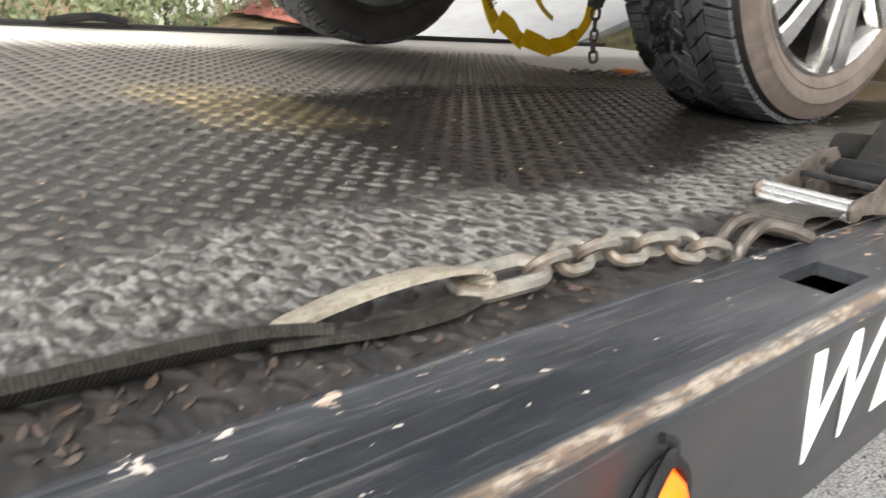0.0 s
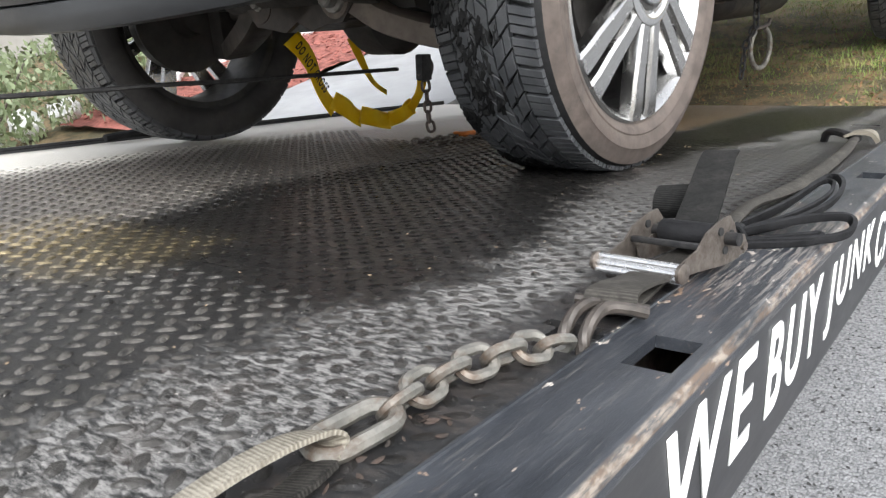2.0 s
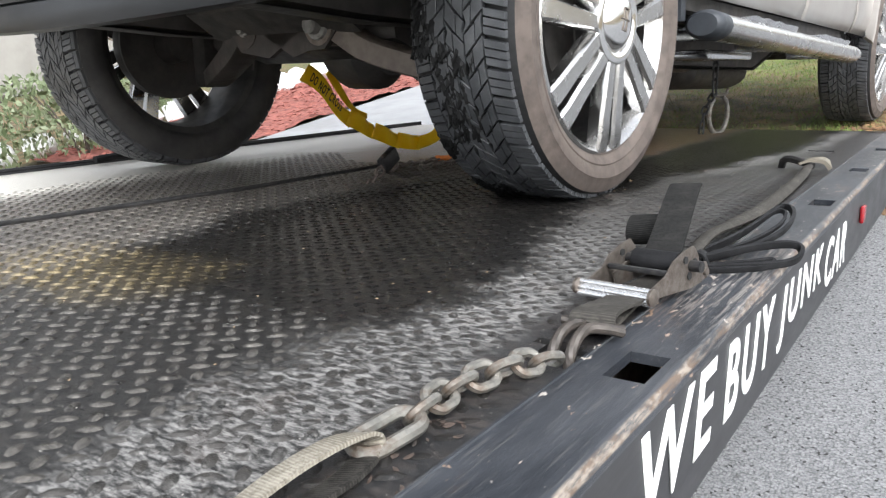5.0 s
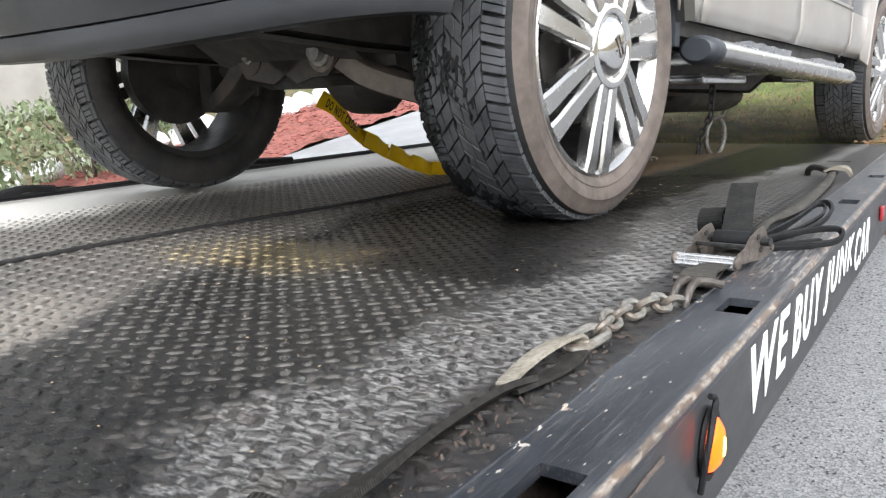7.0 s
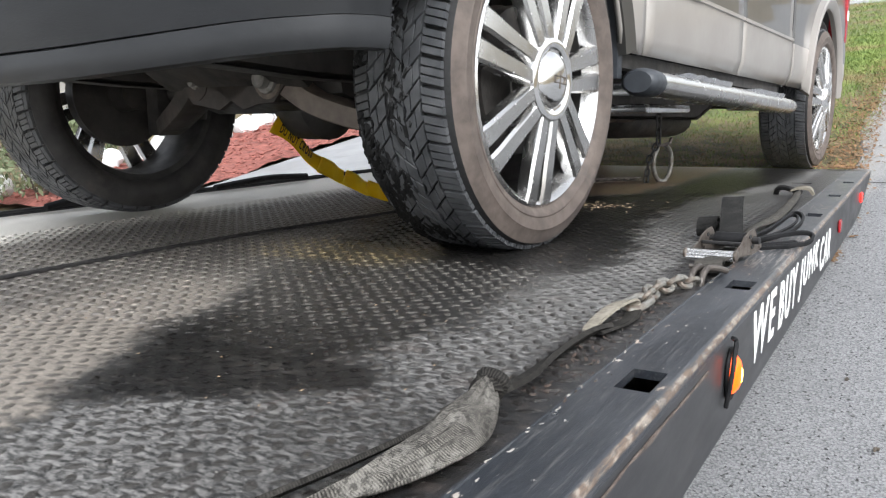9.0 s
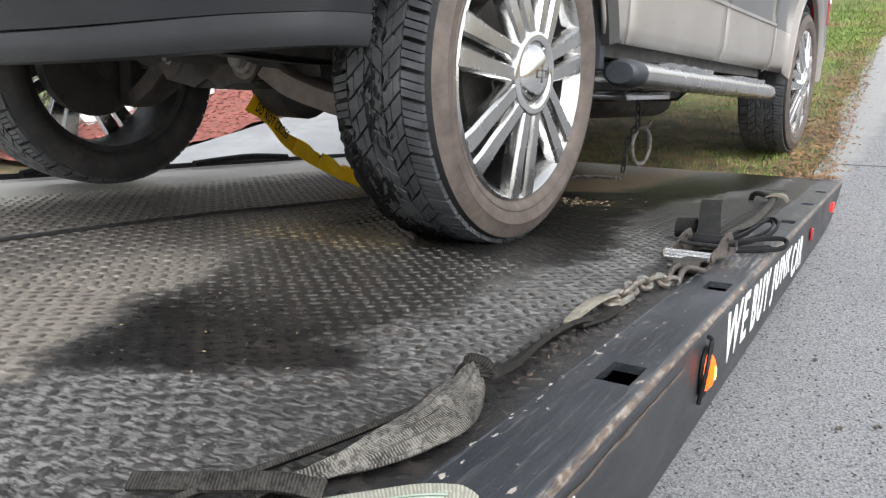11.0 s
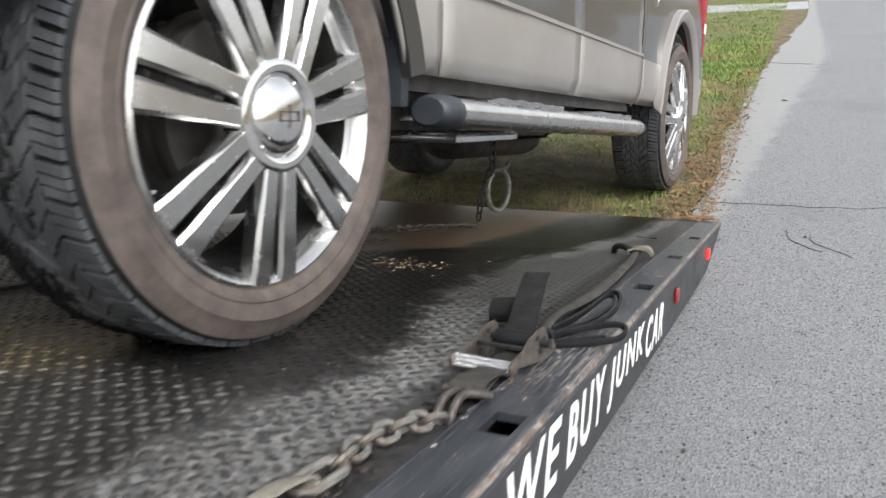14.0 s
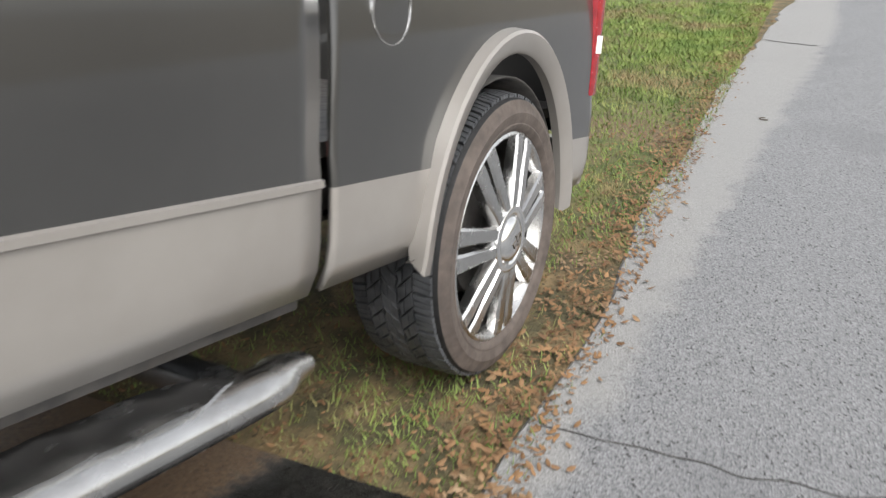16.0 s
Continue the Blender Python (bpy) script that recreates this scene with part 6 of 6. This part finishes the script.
def strap_bundle():
    base = on_bed("strap_bundle", "looped bundle of thin black straps on the rail", "strap bundle")
    loops = (([(-0.116, 0.36, 0.014), (-0.100, 0.44, 0.018), (-0.080, 0.54, 0.026), (-0.062, 0.63, 0.042), (-0.052, 0.665, 0.048), (-0.034, 0.655, 0.050), (-0.020, 0.60, 0.044), (-0.024, 0.54, 0.032), (-0.050, 0.47, 0.020), (-0.085, 0.41, 0.014), (-0.112, 0.37, 0.010)], 0.0048),
             ([(-0.114, 0.37, 0.020), (-0.095, 0.45, 0.024), (-0.074, 0.54, 0.033), (-0.058, 0.615, 0.045), (-0.046, 0.635, 0.048), (-0.034, 0.615, 0.046), (-0.034, 0.56, 0.036), (-0.058, 0.48, 0.024), (-0.095, 0.41, 0.016)], 0.0036),
             ([(-0.118, 0.35, 0.014), (-0.085, 0.385, 0.020), (-0.040, 0.43, 0.028), (-0.002, 0.458, 0.031), (0.016, 0.462, 0.028), (0.020, 0.447, 0.018), (0.006, 0.425, 0.011), (-0.035, 0.395, 0.008), (-0.08, 0.365, 0.008), (-0.115, 0.345, 0.008)], 0.0050),
             ([(-0.116, 0.345, 0.010), (-0.075, 0.372, 0.010), (-0.035, 0.404, 0.012), (-0.012, 0.424, 0.013), (-0.016, 0.408, 0.007), (-0.055, 0.372, 0.006), (-0.105, 0.340, 0.006)], 0.0042))
    for pts, r in loops:
        bm = bmesh.new()
        sweep(bm, curve(pts, 6), flat(r * 2.1, r * 1.2), (0.3, -0.1, 1))
        part("strap_loop", bm, M_CORD, base)
    bm = bmesh.new()
    sweep(bm, [(-0.102 + 0.012 * math.cos(a), 0.375, 0.014 + 0.013 * math.sin(a)) for a in [math.tau * i / 12 for i in range(12)]], flat(0.020, 0.003), (0, 1, 0), True)
    part("binding", bm, M_CORD, base)
    return base


def winch_cable():
    bm = bmesh.new()
    pts = curve([(-1.40, -3.0, 0), (-1.385, -1.6, 0), (-1.365, -0.6, 0), (-1.345, -0.1, 0), (-1.30, 0.20, 0), (-1.265, 0.34, 0.002), (-1.245, 0.52, 0), (-1.225, 0.80, 0), (-1.215, 1.05, 0)], 8)
    tube(bm, pts, 0.0052, 7)
    return tagged(part("winch_cable", bm, M_BLACKIRON), "dark steel winch cable along the deck", "cable")


def tow_chain():
    """The rusty bridle chain at the cable's end; hangs along -z from its hook."""
    base = tagged(empty("bridle_chain"), "rusty chain with a hook block at the cable's end", "chain")
    bm = bmesh.new()
    box(bm, -0.012, 0.012, -0.022, 0.022, -0.07, 0.0, 0.006)
    part("hook_block", bm, M_BLACKIRON, base, "black hook block")
    bm = bmesh.new()
    tube(bm, curve([(0, 0.020, -0.01), (0, 0.034, -0.03), (0, 0.026, -0.055), (0, 0.0, -0.066), (0, -0.02, -0.05)], 5), 0.007, 8)
    part("hook", bm, M_RUST, base)
    chain_along(base, [(0, 0.006, -0.085), (0.002, 0.008, -0.13), (0.0, 0.014, -0.17), (0, 0.022, -0.20)], 0.028, 0.040, 0.028, 0.0042, M_RUST, "rusty link")
    return base


def deck_chain():
    base = on_bed("safety_chain", "dark chain lying across the lower deck", "chain")
    chain_along(base, [(-0.885, 2.00, 0.006), (-0.96, 1.95, 0.006), (-1.05, 1.86, 0.006), (-1.13, 1.74, 0.006), (-1.20, 1.58, 0.006), (-1.25, 1.42, 0.006), (-1.30, 1.2, 0.006)], 0.024, 0.036, 0.026, 0.0040, M_BRACKET, "dull link", 30)
    base2 = on_bed("safety_chain", "dark chain lying double across the deck", "chain")
    chain_along(base2, [(-0.90, 1.985, 0.006), (-1.01, 1.88, 0.006), (-1.06, 1.76, 0.006), (-1.14, 1.60, 0.006), (-1.17, 1.40, 0.006), (-1.2, 1.2, 0.006)], 0.024, 0.036, 0.026, 0.0040, M_BRACKET, "dull link", 30)
    base3 = on_bed("grab_hook", "orange grab hook on the deck chain", "hook")
    bm = bmesh.new()
    tube(bm, curve([(-1.250, 1.46, 0.012), (-1.235, 1.43, 0.014), (-1.242, 1.39, 0.013), (-1.270, 1.385, 0.012), (-1.280, 1.41, 0.012)], 5), 0.009, 8)
    part("hook_body", bm, M_ORANGE, base3, "chipped orange hook")
    return base, base2, base3


def hanging_ring():
    """The steel ring on a short chain below the running board; built in the pickup's space."""
    base = tagged(empty("tow_ring", truck_pose(0)), "worn steel ring hung by a chain under the pickup", "ring")
    chain_along(base, [(-0.35, 1.70, -0.06), (-0.35, 1.70, -0.12), (-0.35, 1.702, -0.17), (-0.35, 1.705, -0.20)], 0.034, 0.050, 0.032, 0.0048, M_BLACKIRON, "black link", 20)
    bm = bmesh.new()
    pts = [(-0.35 + 0.25 * (0.066 * math.cos(a)), 1.765 + 0.066 * math.cos(a), -0.292 + 0.078 * math.sin(a) * (1.08 if math.sin(a) < 0 else 1.0)) for a in [math.tau * i / 34 + 2.2 for i in range(30)]]
    tube(bm, pts, 0.0105, 9)
    part("ring", bm, M_CHAIN, base, "pale worn steel ring")
    bm = bmesh.new()
    tube(bm, [(-0.36, 1.70, -0.212), (-0.35, 1.75, -0.215), (-0.34, 1.82, -0.208), (-0.338, 1.834, -0.185)], 0.007, 8)
    part("shackle_pin", bm, M_BRACKET, base)
    chain_along(base, [(-0.36, 1.70, -0.22), (-0.38, 1.68, -0.28), (-0.385, 1.675, -0.34), (-0.39, 1.675, -0.40)], 0.030, 0.044, 0.030, 0.0044, M_BLACKIRON, "black link", 20)
    return base


def tape_piece(length, width, words, bow=0.010):
    """A piece of yellow tape along y, facing the road."""
    ob = tagged(empty("barrier_tape"), "yellow plastic barrier tape with black print under the pickup", "tape", "barrier tape")
    n, rows = 24, 5
    vs, fs = [], []
    for i in range(n + 1):
        u = i / n
        for j in range(rows + 1):
            v = j / rows - 0.5
            vs.append((0.010 * math.sin(u * 5.0) + 0.012 * v * math.sin(u * 4 + 1), u * length, v * width * (1 - (0.25 if words else 0.0) * math.sin(math.pi * u)) + (0.006 * math.sin(u * 7) if words else -bow * math.sin(math.pi * u))))
    w = rows + 1
    fs = [(i * w + j, (i + 1) * w + j, (i + 1) * w + j + 1, i * w + j + 1) for i in range(n) for j in range(rows)]
    solid(linked("tape", raw(vs, fs), M_TAPE, ob), 0.0006)
    if words:
        m = Matrix(((0, 0, 1, 0.014), (1, 0, 0, 0.02), (0, 1, 0, -0.016), (0, 0, 0, 1)))
        lettering(words, 0.030, length * 0.62, 0.0008, M_INK, ob, m, 0.0, "print", 0.02)
    return ob


def far_strap():
    base = on_bed("edge_strap", "black strap with a long handle along the far edge", "strap")
    bm = bmesh.new()
    sweep(bm, curve([(-2.425, -2.0, 0.010), (-2.42, 0.0, 0.012), (-2.43, 0.9, 0.014), (-2.42, 1.6, 0.012), (-2.43, 2.6, 0.010)], 6), flat(0.012, 0.005), (1, 0, 0.1))
    part("webbing", bm, M_CORD, base)
    for y, l in ((1.15, 0.30), (0.20, 0.12)):
        bm = bmesh.new()
        tube(bm, curve([(-2.40, y - l, 0.022), (-2.40, y - l * 0.4, 0.034), (-2.405, y + l * 0.2, 0.040), (-2.41, y + l, 0.028)], 6), 0.014, 8)
        part("handle", bm, M_CORD, base, "black handle")
    return base


def debris():
    rnd = random.Random(77)
    vs, fs = [], []
    for k in range(330):
        kind = rnd.random()
        if kind < 0.35:
            x, y = rnd.gauss(-0.70, 0.09), rnd.gauss(1.02, 0.055)
        elif kind < 0.9:
            x, y = rnd.uniform(-1.1, -0.25), rnd.uniform(-0.9, 1.7)
        else:
            x, y = rnd.uniform(-0.4, -0.12), rnd.uniform(2.2, 2.9)
        s = rnd.uniform(0.0007, 0.0019) if kind > 0.35 else rnd.uniform(0.0012, 0.0045)
        a = rnd.uniform(0, 6.3)
        c, d = math.cos(a) * s * 1.8, math.sin(a) * s * 1.8
        b = len(vs)
        vs += [tuple(BED @ Vector(v)) for v in ((x - c, y - d, 0.001), (x + d * 0.4, y - c * 0.4, 0.001), (x + c, y + d, 0.0015), (x - d * 0.4, y + c * 0.4, 0.001), (x, y, 0.001 + s * 0.7))]
        fs += [(b, b + 1, b + 4), (b + 1, b + 2, b + 4), (b + 2, b + 3, b + 4), (b + 3, b, b + 4)]
    crumbs = tagged(linked("debris", raw(vs, fs), M_CHIP, smooth=False), "crumbs of wood and glass scattered on the deck", "debris", kind="stuff")
    heap = leaf_litter("tail_leaves", 120, lambda r: BED @ Vector((r.gauss(-0.13, 0.05), 2.88 + 0.05 * r.random(), 0.012)), 0.006, 0.018, 45, M_DEAD, "brown leaves heaped on the bed's tail")
    # flakes of rust and leaf in the gutter beside the rail
    flakes = leaf_litter("gutter_flakes", 150, lambda r: BED @ Vector((r.gauss(-0.135, 0.022), r.uniform(-0.72, -0.22), 0.0015)), 0.0020, 0.0060, 46, M_FLAKE, "brown flakes of rust and leaf in the gutter by the rail")
    return crumbs, heap, flakes


# ---- building and moving ----
ground_sheet()
road()
cracks()
far_side()
for k, (x, y, r, h) in enumerate(((-5.5, 0.9, 0.62, 0.75), (-5.7, 2.0, 0.6, 0.72), (-6.6, 0.0, 0.7, 0.8), (-6.5, 3.0, 0.5, 0.5), (-6.9, 1.4, 0.6, 0.8))):
    shrub(x, y, r, h, 30 + k)
far_building()
driveway()
grass()
leaf_litter("fallen_leaves", 5200, lambda r: Vector((-0.05 - 2.5 * r.random() * r.random(), 1.95 + 4.3 * r.random() ** 1.6, 0.008)), 0.004, 0.015, 41, M_DEAD, "brown fallen leaves on the verge")
leaf_litter("edge_leaves", 3600, lambda r: Vector((r.gauss(-0.20, 0.075), 2.0 + 10 * r.random() ** 1.5, 0.010)), 0.006, 0.019, 43, M_DEAD, "brown leaves along the road's edge")
truck, wheels = pickup()
carried_things = [flatbed(), sling(), ratchet_strap(), strap_bundle(), far_strap(), *deck_chain(), *debris()]
ring = hanging_ring()
cable = winch_cable()
bridle = tow_chain()
# each strip of tape: where it hangs (y, z, angle), and where it is drawn to from the sliding bed
tapes = [(tape_piece(0.26, 0.058, "DO NOT CROSS"), (0.885, 0.318, 53), (0.215, 0.300, 33), -1.45),
         (tape_piece(0.145, 0.052, "", 0.003), (1.030, 0.142, 27), (0.415, 0.166, 22), -1.452),
         (tape_piece(0.155, 0.052, "", 0.003), (1.140, 0.092, 12), (0.535, 0.115, 21), -1.448),
         (tape_piece(0.145, 0.052, "", 0.003), (1.275, 0.066, -14), (0.66, 0.068, 16), -1.452),
         (tape_piece(0.19, 0.050, "", 0.004), (1.385, 0.090, -56), (0.78, 0.032, 2), -1.45),
         (tape_piece(0.24, 0.022, "", 0.03), (1.14, 0.322, 46), (0.30, 0.300, 36), -1.47)]


def strip(t, y, z, angle, x=-1.45, lean=0.0):
    """A tape's pose on the bed: it runs from (x, y, z) at that angle below the deck's line."""
    return bed_at(t) @ pose(x, y, z) @ Matrix.Rotation(radians(lean), 4, "Z") @ Matrix.Rotation(radians(-angle), 4, "X")


def tape_rows(hung, drawn, x=-1.45):
    """Hung in a bight (y, z, angle) until the bed slides, then drawn out along the slope."""
    rows = []
    for t in TIMES:
        f = max(0.0, min(1.0, (t - 3.7) / 1.9))
        f = f * f * (3 - 2 * f)
        y1 = drawn[0] + slide_at(t)
        rows.append((t, strip(t, hung[0] * (1 - f) + y1 * f, hung[1] * (1 - f) + drawn[1] * f, hung[2] * (1 - f) + drawn[2] * f, x)))
    return rows


def motions():
    for thing in carried_things:
        home = BED.inverted() @ thing.matrix_basis
        walk(thing, [(t, bed_at(t) @ home) for t in TIMES])
    walk(ring, [(t, truck_pose(t)) for t in TIMES])
    slack = [(0, 0.212), (3.7, 0.205), (4.4, 0.10), (5.2, 0.006), (16.0, 0.006)]
    walk(cable, [(t, bed_at(t) @ pose(0, 0, between(slack, t), between([(0, 0.9), (3.7, 0.9), (4.4, 0.4), (5.2, 0.0), (16, 0.0)], t))) for t in TIMES])
    fall = [(0, 0.262), (3.7, 0.262), (4.5, 0.16), (5.3, 0.022), (16, 0.022)]
    walk(bridle, [(t, bed_at(t) @ pose(-1.14, between([(0, 1.07), (3.7, 1.07), (5.3, 0.98), (16, 0.98)], t), between(fall, t), between([(0, 0), (3.7, 0), (4.5, -30), (5.3, -80), (16, -80)], t))) for t in TIMES])
    # the tape hangs in a bight at first, and is drawn out straight as the bed slides
    for tape, hung, drawn, x in tapes:
        walk(tape, tape_rows(hung, drawn, x))
    walk(truck, [(t, truck_pose(t)) for t in TIMES])
    # only the front wheels turn, rolled by the deck that slides beneath them
    for i, w in enumerate(wheels[:2]):
        home = w.matrix_basis.copy()
        walk(w, [(t, home @ Matrix.Rotation(-(1 if i == 0 else -1) * (slide_at(t) / 0.451) + math.pi + i * 0.3, 4, "X")) for t in TIMES])
    for w, a in zip(wheels[2:], (0.6, 0.9)):
        w.matrix_basis = w.matrix_basis @ Matrix.Rotation(a, 4, "X")


motions()
